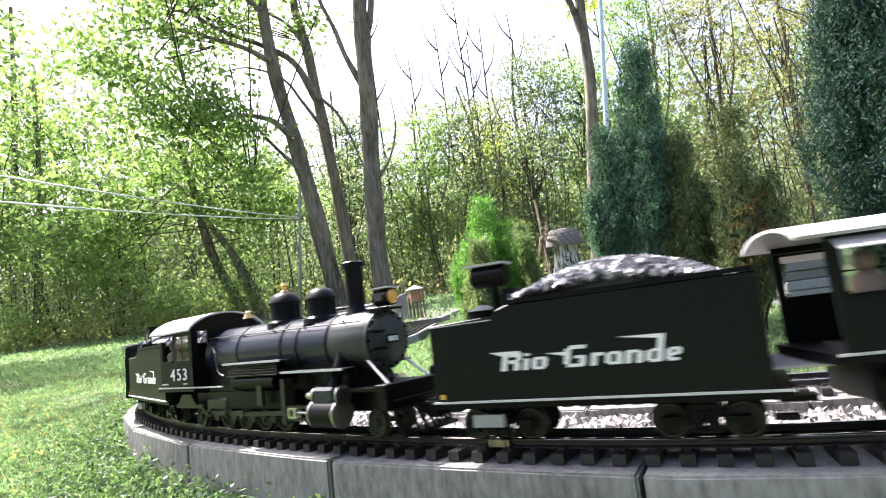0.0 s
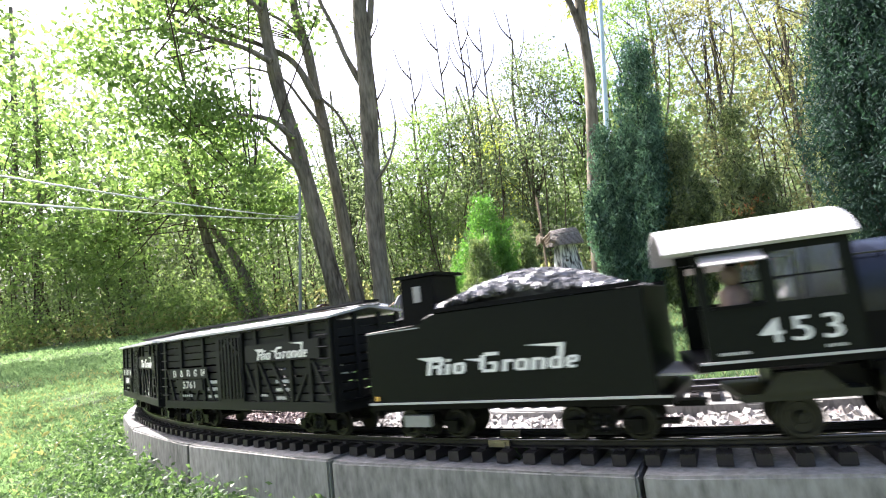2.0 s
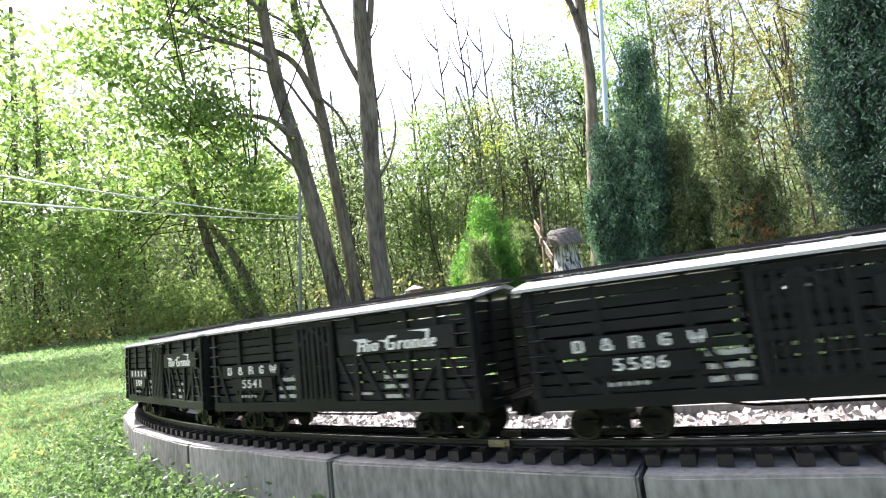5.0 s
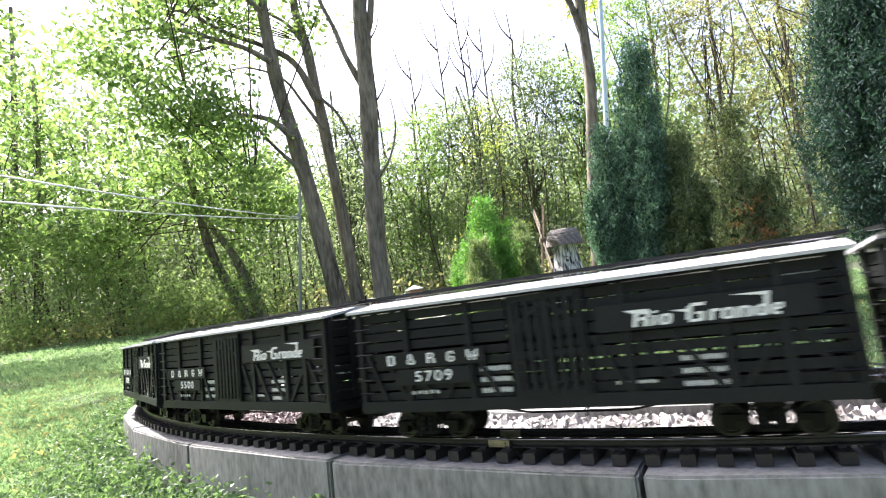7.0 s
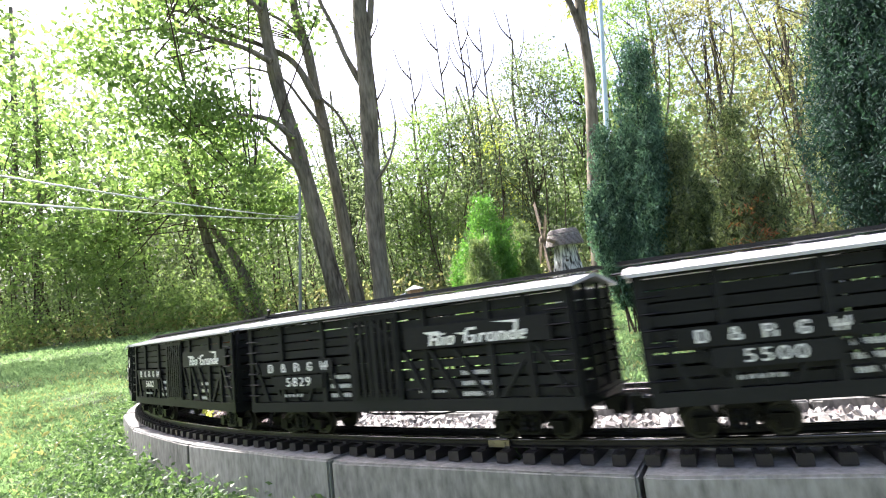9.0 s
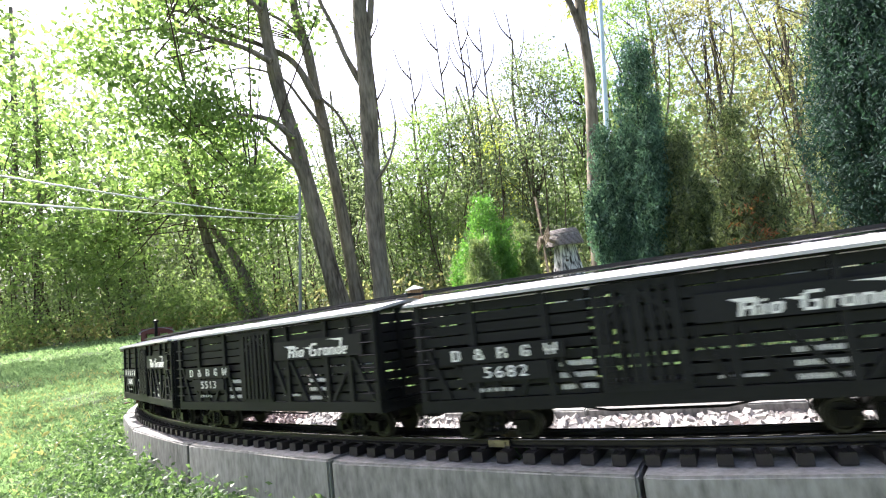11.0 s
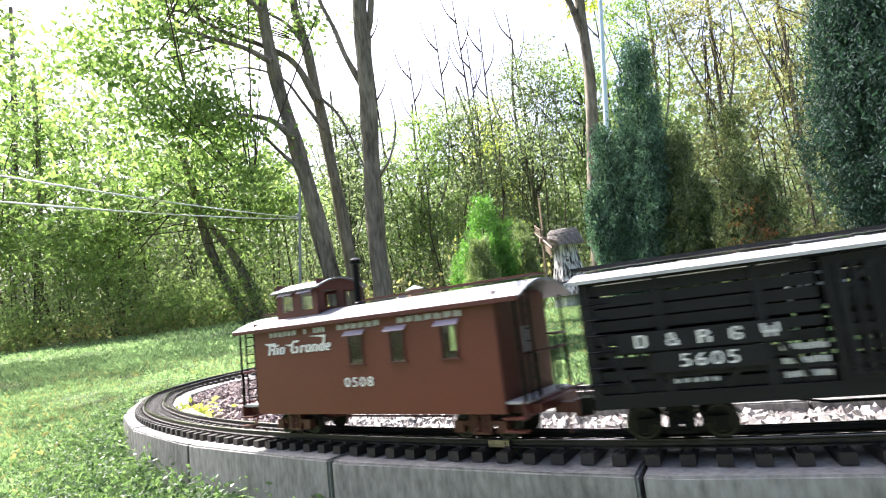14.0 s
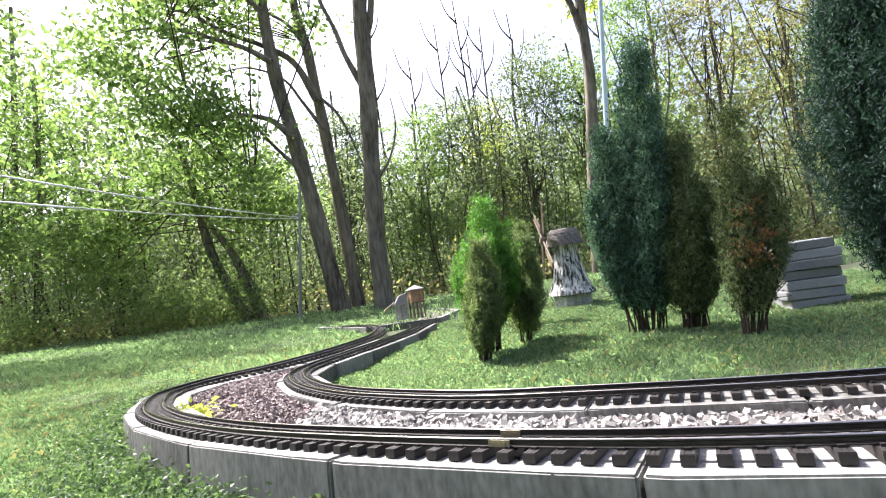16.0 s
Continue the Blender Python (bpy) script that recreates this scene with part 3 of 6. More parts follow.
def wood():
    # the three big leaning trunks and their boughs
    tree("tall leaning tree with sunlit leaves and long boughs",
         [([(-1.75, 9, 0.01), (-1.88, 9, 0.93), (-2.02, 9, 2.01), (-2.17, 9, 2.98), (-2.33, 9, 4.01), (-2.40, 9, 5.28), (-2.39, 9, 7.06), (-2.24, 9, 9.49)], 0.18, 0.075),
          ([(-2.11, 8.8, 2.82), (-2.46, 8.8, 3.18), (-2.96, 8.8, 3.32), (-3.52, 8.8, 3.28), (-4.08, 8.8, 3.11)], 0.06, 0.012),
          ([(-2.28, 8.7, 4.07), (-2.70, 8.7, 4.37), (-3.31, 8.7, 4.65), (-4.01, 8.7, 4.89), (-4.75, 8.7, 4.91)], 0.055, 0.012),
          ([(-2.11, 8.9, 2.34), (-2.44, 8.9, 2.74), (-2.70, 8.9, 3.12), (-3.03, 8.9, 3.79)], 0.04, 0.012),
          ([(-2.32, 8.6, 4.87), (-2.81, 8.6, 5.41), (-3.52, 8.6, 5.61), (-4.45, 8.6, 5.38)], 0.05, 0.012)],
         # The last two clusters hang unseen overhead, added to shade the island's grass.
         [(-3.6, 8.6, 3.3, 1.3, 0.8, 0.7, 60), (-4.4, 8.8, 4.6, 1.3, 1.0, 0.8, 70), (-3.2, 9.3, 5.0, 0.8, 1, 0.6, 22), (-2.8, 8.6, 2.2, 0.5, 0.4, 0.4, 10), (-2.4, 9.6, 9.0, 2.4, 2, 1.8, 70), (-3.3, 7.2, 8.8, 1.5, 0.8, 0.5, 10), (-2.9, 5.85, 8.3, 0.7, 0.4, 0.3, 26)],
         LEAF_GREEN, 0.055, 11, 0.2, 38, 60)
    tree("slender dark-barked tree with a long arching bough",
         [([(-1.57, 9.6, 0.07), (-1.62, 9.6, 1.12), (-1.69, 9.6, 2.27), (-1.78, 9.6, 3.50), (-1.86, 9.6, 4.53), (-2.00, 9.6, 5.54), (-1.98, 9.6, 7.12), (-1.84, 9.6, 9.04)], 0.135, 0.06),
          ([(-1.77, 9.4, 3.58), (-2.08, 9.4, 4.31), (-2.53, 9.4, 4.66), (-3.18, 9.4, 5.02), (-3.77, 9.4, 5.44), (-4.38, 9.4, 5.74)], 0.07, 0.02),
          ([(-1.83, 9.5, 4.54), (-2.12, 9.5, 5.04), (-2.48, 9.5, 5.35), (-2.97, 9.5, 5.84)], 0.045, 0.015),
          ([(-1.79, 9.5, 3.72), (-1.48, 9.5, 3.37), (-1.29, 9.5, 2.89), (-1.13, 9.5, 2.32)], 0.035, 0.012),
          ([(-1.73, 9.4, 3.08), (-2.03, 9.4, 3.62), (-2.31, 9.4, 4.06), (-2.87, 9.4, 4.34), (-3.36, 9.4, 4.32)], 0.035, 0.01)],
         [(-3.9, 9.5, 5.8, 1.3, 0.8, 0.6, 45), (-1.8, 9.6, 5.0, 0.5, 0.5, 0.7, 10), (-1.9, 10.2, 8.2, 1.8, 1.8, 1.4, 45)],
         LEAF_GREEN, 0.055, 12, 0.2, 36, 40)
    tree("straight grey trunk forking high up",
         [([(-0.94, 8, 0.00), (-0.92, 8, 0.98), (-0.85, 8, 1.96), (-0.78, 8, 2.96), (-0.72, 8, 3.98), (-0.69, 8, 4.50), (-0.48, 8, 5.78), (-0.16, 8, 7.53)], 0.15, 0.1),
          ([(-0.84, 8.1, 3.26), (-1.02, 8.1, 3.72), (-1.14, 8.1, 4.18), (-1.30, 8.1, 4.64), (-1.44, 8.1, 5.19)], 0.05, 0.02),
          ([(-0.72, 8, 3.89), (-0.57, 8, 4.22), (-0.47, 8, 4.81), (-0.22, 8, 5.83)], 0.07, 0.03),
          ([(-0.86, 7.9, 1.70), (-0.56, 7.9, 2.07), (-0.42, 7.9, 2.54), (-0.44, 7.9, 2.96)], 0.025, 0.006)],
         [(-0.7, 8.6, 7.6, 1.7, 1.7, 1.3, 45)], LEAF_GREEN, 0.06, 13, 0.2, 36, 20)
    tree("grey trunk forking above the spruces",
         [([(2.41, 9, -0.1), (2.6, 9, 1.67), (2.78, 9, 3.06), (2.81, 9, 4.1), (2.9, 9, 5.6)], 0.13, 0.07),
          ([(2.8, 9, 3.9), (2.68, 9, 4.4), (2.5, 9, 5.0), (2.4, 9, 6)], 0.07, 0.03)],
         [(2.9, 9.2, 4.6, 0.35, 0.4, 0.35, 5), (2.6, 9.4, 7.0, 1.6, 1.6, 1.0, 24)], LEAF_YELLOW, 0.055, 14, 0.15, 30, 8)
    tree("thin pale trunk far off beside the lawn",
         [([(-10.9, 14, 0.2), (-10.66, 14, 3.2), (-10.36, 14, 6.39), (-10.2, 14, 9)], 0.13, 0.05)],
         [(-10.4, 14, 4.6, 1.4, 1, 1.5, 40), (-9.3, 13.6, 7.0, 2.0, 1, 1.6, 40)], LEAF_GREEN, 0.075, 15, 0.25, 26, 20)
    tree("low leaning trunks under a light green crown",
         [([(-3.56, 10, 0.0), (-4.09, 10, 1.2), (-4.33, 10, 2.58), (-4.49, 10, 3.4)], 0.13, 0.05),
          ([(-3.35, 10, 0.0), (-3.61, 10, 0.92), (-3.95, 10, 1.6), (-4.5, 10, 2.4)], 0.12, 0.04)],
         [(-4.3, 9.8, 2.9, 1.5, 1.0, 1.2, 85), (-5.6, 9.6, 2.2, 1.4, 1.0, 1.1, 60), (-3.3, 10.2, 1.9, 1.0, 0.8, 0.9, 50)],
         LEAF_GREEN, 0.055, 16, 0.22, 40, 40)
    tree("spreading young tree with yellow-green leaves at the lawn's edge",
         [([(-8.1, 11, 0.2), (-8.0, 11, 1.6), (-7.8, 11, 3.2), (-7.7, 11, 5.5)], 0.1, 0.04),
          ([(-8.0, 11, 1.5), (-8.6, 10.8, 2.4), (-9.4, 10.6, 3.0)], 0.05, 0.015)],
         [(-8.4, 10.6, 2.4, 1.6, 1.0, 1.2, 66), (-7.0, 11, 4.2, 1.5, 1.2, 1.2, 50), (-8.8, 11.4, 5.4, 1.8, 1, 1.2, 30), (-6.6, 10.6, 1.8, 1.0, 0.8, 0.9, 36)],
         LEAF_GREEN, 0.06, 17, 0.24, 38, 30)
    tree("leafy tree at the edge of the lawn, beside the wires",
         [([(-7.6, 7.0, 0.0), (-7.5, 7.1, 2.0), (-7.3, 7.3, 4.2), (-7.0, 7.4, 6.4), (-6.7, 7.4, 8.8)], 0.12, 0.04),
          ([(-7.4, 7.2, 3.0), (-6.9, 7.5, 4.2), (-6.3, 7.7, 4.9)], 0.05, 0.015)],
         # The two highest clusters, out of view, are placed to dapple the lawn.
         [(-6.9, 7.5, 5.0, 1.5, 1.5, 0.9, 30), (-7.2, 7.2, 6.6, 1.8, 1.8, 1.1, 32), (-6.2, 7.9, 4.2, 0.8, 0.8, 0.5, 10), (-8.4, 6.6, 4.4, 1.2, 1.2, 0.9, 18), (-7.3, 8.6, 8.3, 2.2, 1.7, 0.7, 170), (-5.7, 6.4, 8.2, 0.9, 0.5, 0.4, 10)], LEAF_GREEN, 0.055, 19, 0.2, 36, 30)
    # the wood behind the garden
    rng = random.Random(3)
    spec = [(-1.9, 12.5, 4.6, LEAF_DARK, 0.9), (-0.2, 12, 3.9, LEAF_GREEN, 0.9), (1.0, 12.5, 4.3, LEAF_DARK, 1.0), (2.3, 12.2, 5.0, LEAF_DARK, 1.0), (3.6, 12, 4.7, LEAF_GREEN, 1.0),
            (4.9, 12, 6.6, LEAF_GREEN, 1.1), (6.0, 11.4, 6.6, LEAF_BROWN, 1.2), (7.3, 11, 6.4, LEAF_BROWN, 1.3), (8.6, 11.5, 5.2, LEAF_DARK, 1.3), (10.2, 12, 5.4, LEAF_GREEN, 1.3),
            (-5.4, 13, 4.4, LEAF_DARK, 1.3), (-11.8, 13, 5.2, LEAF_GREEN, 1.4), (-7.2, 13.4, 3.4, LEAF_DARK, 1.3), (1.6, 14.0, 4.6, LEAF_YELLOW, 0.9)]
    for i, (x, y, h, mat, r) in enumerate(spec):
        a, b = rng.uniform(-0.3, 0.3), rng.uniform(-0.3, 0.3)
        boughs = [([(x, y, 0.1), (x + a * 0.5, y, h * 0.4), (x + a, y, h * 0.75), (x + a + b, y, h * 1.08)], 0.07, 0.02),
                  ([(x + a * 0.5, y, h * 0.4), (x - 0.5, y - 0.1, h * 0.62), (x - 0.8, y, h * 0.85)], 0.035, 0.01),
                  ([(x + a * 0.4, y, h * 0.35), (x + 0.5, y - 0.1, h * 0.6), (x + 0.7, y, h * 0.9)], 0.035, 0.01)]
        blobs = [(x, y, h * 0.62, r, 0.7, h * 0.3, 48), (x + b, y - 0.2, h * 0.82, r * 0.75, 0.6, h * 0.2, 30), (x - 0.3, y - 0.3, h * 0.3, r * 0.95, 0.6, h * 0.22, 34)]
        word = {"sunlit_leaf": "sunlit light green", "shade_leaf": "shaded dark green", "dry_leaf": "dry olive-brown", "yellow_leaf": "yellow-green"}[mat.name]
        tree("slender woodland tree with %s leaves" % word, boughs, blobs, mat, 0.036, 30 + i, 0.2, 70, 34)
    # bare tops that stand out against the sky
    for i, (x, y, h) in enumerate(((0.55, 13, 6.6), (1.0, 13.2, 7.4), (1.7, 12.8, 6.3), (4.3, 13, 8), (-0.2, 13, 5.9), (-0.9, 13, 8), (2.2, 13, 6.6), (1.3, 13, 6.0))):
        lean = 0.35 * math.sin(i * 2.3)
        boughs = [([(x, y, 0.1), (x + lean * 0.5, y, h * 0.5), (x + lean * 0.3, y, h)], 0.06, 0.01)]
        for k in range(5):
            z = h * (0.5 + 0.09 * k)
            sd = 1 if k % 2 else -1
            boughs.append(([(x + lean * 0.45, y, z), (x + lean * 0.4 + sd * 0.22, y, z + 0.35), (x + lean * 0.4 + sd * 0.34, y, z + 0.9)], 0.022, 0.006))
        tree("thin bare tree top against the sky", boughs, [], LEAF_DARK, bark=TWIG)
    # undergrowth
    rng = np.random.default_rng(21)
    n = 1600
    x = rng.uniform(-15, 14, n)
    y = rng.uniform(10.6, 16, n)
    z = rng.random(n) ** 1.4 * 3.0
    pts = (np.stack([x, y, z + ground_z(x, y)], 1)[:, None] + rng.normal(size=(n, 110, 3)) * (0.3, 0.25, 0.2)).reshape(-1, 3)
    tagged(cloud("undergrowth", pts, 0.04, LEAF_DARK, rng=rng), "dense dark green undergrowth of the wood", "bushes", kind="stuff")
    # A paler leaf layer, added to put hazy light into the left wood
    n = 330
    x = rng.uniform(-12.5, -2.6, n)
    y = rng.uniform(9.3, 10.8, n)
    z = rng.random(n) ** 1.2 * 2.6 * (0.6 + 0.4 * np.sin(1.7 * x))
    pts = (np.stack([x, y, z + ground_z(x, y) + 0.1], 1)[:, None] + rng.normal(size=(n, 90, 3)) * (0.26, 0.2, 0.2)).reshape(-1, 3)
    tagged(cloud("shrubs", pts, 0.032, LEAF_SOFT, rng=rng), "soft light green shrubs at the edge of the wood", "bushes", kind="stuff")
    n = 170
    x = rng.uniform(-14, 12, n)
    y = rng.uniform(9.8, 10.9, n)
    pts = (np.stack([x, y, rng.random(n) * 0.35 + ground_z(x, y)], 1)[:, None] + rng.normal(size=(n, 50, 3)) * (0.25, 0.2, 0.12)).reshape(-1, 3)
    tagged(cloud("undergrowth", pts, 0.05, LEAF_BROWN, rng=rng), "dry brown weeds along the lawn's edge", "weeds", kind="stuff")
    bm = B()
    for i in range(420):
        x0, y0 = rng.uniform(-14, 13), rng.uniform(10.2, 14)
        a, b, h = rng.normal() * 0.25, rng.normal() * 0.25, rng.uniform(1.2, 3.6)
        r = rng.uniform(0.006, 0.022)
        rod(bm, (x0, y0, ground_z(x0, y0) - 0.05), (x0 + a, y0, h * 0.55), r, r * 0.7, 5, False)
        rod(bm, (x0 + a, y0, h * 0.55), (x0 + a + b, y0, h), r * 0.7, 0.003, 5, False)
    tagged(part("saplings", bm, TWIG), "thicket of thin bare brown stems", "saplings", kind="stuff")
    # the far side of the wood; behind the camera an unseen belt cuts skylight
    n = 7000
    ang = rng.uniform(-math.pi, math.pi, n)
    d = rng.uniform(20, 27, n)
    top = np.interp(np.degrees(ang), [-180, -75, -30, -12, 0, 12, 25, 40, 75, 180], [16, 11, 8, 5, 4.5, 5, 7, 8, 11, 16])
    c = np.stack([np.sin(ang) * d, np.cos(ang) * d, rng.random(n) * top], 1)
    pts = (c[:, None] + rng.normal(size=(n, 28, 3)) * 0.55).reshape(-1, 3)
    tagged(cloud("far_wood", pts, 0.13, LEAF_DARK, rng=rng), "far edge of the wood in green haze, with an unseen belt added behind", "wood", kind="stuff")


LEAN = 0.095         # the garden's evergreens all lean a little one way


def conifer(label, stems, mat, leaf=0.014, seed=1, extra=None):
    """An upright evergreen: several feathery columns (x, y, base, height, radius, sprays)."""
    t = new("conifer")
    rng = np.random.default_rng(seed)
    bm = B()
    pts = []
    zg = float(ground_z(stems[0][0], stems[0][1]))
    x0, y0 = stems[0][0], stems[0][1]
    tallest = max(q[3] for q in stems)
    for x, y, z0, h, r, n in stems:
        limb(bm, [(x0 + (x - x0) * 0.3, y0, zg - 0.03), (x0 + (x - x0) * 0.6, y0 + (y - y0) * 0.6, z0 + h * 0.2), (x, y, z0 + h * 0.9)], max(0.004, r * 0.07), 0.002, 6)
        for i in range(2):
            a = rng.uniform(0, math.tau)
            q = (x + math.cos(a) * r * 0.3, y + math.sin(a) * r * 0.3, z0 + h * rng.uniform(0.15, 0.5))
            limb(bm, [(x0 + (x - x0) * 0.5, y0, zg + 0.02), (x0 + (x - x0) * 0.55, y0 + (y - y0) * 0.55, z0 + h * 0.14), q], 0.003, 0.001, 5, 8)
        u = rng.random(n)
        hh = u ** 0.8
        prof = np.interp(hh, [0, 0.15, 0.4, 0.68, 0.9, 1.0], [0.42, 0.72, 1.0, 0.66, 0.26, 0.02])
        a = rng.uniform(0, math.tau, n)
        lobes = 1 + 0.22 * np.sin(5 * a + 9 * hh + seed) + 0.14 * rng.normal(size=n)
        rad = r * prof * lobes * (0.55 + 0.45 * rng.random(n) ** 0.4)
        fan = np.clip(0.42 + 1.7 * hh * h / tallest, 0, 1)
        c = np.stack([x0 + (x - x0) * fan + np.cos(a) * rad, y0 + (y - y0) * fan + np.sin(a) * rad, z0 + hh * h], 1)
        out = np.stack([np.cos(a), np.sin(a), np.full(n, 1.7)], 1)
        out /= np.linalg.norm(out, axis=1, keepdims=True)
        k = 26
        step = rng.uniform(0, 1, (n, k, 1)) * 0.055 * (0.6 + h)
        w = rng.normal(size=(n, k, 3)) * 0.007 * (0.6 + h)
        spray = (c[:, None] + out[:, None] * step + w).reshape(-1, 3)
        spray[:, 0] += LEAN * (spray[:, 2] - zg)
        pts.append(spray)
    for v in bm.verts:
        v.co.x += LEAN * (v.co.z - zg)
    tagged(part("stemwork", bm, TWIG, t, "brown branching stems", smooth=60), kind="stuff")
    pts = np.concatenate(pts)
    cloud("foliage", pts, leaf * 0.72, mat, 1.2, 0.66, t, rng, 0.3)
    if extra:
        x, y, z, r, n, m2 = extra
        x += LEAN * (z - zg)
        q = clumps(rng, [(x, y, z, r, r * 0.7, r * 2.2, n)], 0.025, 26)
        cloud("dead_foliage", q, leaf * 0.8, m2, 1.15, 0.62, t, rng, 0.24)["label"] = "rust-brown dried shoots"
    return tagged(t, label, "conifer", "garden conifers")


def spires(rng, x, y, z0, h, r, count, sprays):
    """Slender upright columns grouped round a taller one."""
    out = [(x, y, z0, h, r * 0.55, sprays)]
    for k in range(count):
        a = k * 2.4 + rng.uniform(-0.4, 0.4)
        d = r * rng.uniform(0.35, 0.8)
        hh = h * (1 - 0.75 * d / r * rng.uniform(0.5, 1.0)) * rng.uniform(0.8, 1.02)
        out.append((x + math.cos(a) * d, y + math.sin(a) * d, z0 - 0.02 + 0.05 * d / r, hh, r * rng.uniform(0.26, 0.4), int(sprays * 0.4)))
    return out


def garden_conifers():
    R = random.Random(12)
    conifer("bright green feathery thuja", spires(R, 0.125, 2.24, -0.04, 0.5, 0.135, 14, 300), THUJA, 0.0085, 1)
    conifer("dull olive-green dwarf thuja", spires(R, 0.09, 2.04, -0.09, 0.37, 0.075, 6, 260) + spires(R, 0.09, 1.98, -0.1, 0.19, 0.06, 4, 120), THUJA_DULL, 0.0085, 2)
    conifer("rounded grey-green dwarf conifer", spires(R, 0.29, 2.35, -0.1, 0.4, 0.09, 6, 260), THUJA_DULL, 0.009, 3)
    conifer("young light green fir", spires(R, 0.38, 3.0, -0.1, 0.5, 0.08, 5, 180), THUJA_DULL, 0.011, 4)
    conifer("dark blue-green column spruce", spires(R, 0.75, 2.16, -0.06, 1.0, 0.14, 9, 560) + spires(R, 0.62, 2.2, -0.05, 0.7, 0.1, 6, 300), SPRUCE, 0.0115, 5)
    conifer("dark green bushy spruce", spires(R, 0.85, 2.06, -0.08, 0.64, 0.1, 8, 320) + spires(R, 0.95, 2.1, -0.08, 0.47, 0.08, 5, 200), JUNIPER, 0.0105, 6)
    conifer("sparse green-brown juniper with rusty shoots", spires(R, 0.9, 1.76, -0.07, 0.64, 0.065, 6, 170) + spires(R, 0.99, 1.73, -0.07, 0.42, 0.055, 4, 110), JUNIPER, 0.0095, 7, (0.9, 1.69, 0.2, 0.05, 13, RUST))
    conifer("large dark blue-green spruce", spires(R, 1.93, 2.25, -0.12, 1.95, 0.42, 15, 1100), SPRUCE_DARK, 0.0135, 8)


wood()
garden_conifers()


# ---- garden things ----
def windmill():
    t = new("model_windmill")
    t.matrix_basis = pose(0.8, 3.7, float(ground_z(0.8, 3.7)) - 0.01, 0, 0, 12)
    bm = B()
    lathe(bm, [(0.128, 0), (0.13, 0.1)], seg=8)
    part("base", bm, PLASTER, t, "pale weathered block base", bevel=0.004)
    bm = B()
    lathe(bm, [(0.152, 0.1), (0.164, 0.104), (0.16, 0.116), (0.138, 0.155), (0.118, 0.21), (0.1, 0.28), (0.084, 0.36), (0.074, 0.43)], seg=8)
    part("tower", bm, PLASTER_STREAKED, t, "white plaster tower with black rain streaks")
    rng = random.Random(2)
    for a in range(8):
        for k in range(2):
            th = (a + 0.5) * math.tau / 8
            z = 0.19 + 0.14 * k
            r = 0.118 - 0.035 * k - 0.004
            bm = box(B(), -0.003, 0.004, -0.009, 0.009, -0.016, 0.016)
            box(bm, 0.003, 0.007, -0.011, 0.011, 0.015, 0.019)
            part("window", bm, TWIG, t, "small dark window", at=pose(math.cos(th) * r, math.sin(th) * r, z, 0, -18, math.degrees(th))) if (a, k) in ((4, 0), (5, 1), (6, 0)) else None
    bm = B()
    lathe(bm, [(0.085, 0.425), (0.116, 0.43), (0.118, 0.45), (0.104, 0.5), (0.085, 0.53), (0.02, 0.537)], seg=14)
    cap = part("cap", bm, THATCH, t, "grey shingled cap", smooth=40)
    for ring in range(4):
        z, r = 0.438 + ring * 0.025, 0.118 - ring * 0.008
        for k in range(18):
            th = (k + 0.5 * (ring % 2)) * math.tau / 18
            bm_ = box(B(), -0.004, 0.004, -0.02, 0.02, -0.014, 0.014)
            part("shingle", bm_, THATCH, cap, at=pose(math.cos(th) * r, math.sin(th) * r, z, rng.uniform(-3, 3), -12 - ring * 6, math.degrees(th)))
    bm = rod(B(), (-0.06, -0.03, 0.45), (-0.16, -0.125, 0.465), 0.012)
    part("shaft", bm, WOOD_OLD, t)
    return tagged(t, "small weathered plaster windmill with a shingled cap", "model windmill")


def windmill_sails():
    t = new("windmill_sails")
    for k in range(4):
        a = 58 + 90 * k
        bm = rod(B(), (0, 0, 0), (0, 0, 0.3), 0.007, 0.004, 6)
        arm = part("sail_arm", bm, WOOD_OLD, t, at=pose(0, 0, 0, 0, a, 0))
        bm = B()
        for j in range(11):
            box(bm, 0.0, 0.055, -0.002, 0.002, 0.07 + 0.02 * j, 0.074 + 0.02 * j)
        for x in (0.018, 0.036, 0.053):
            box(bm, x, x + 0.003, -0.003, 0.003, 0.07, 0.275)
        part("lattice", bm, WOOD_OLD, arm, "grey slatted lattice")
    part("hub", lathe(B(), [(0.02, -0.02), (0.024, 0), (0.015, 0.02)], axis="y", seg=12), WOOD_OLD, t)
    return tagged(t, "turning wooden windmill sails with slatted lattices", "windmill sails")


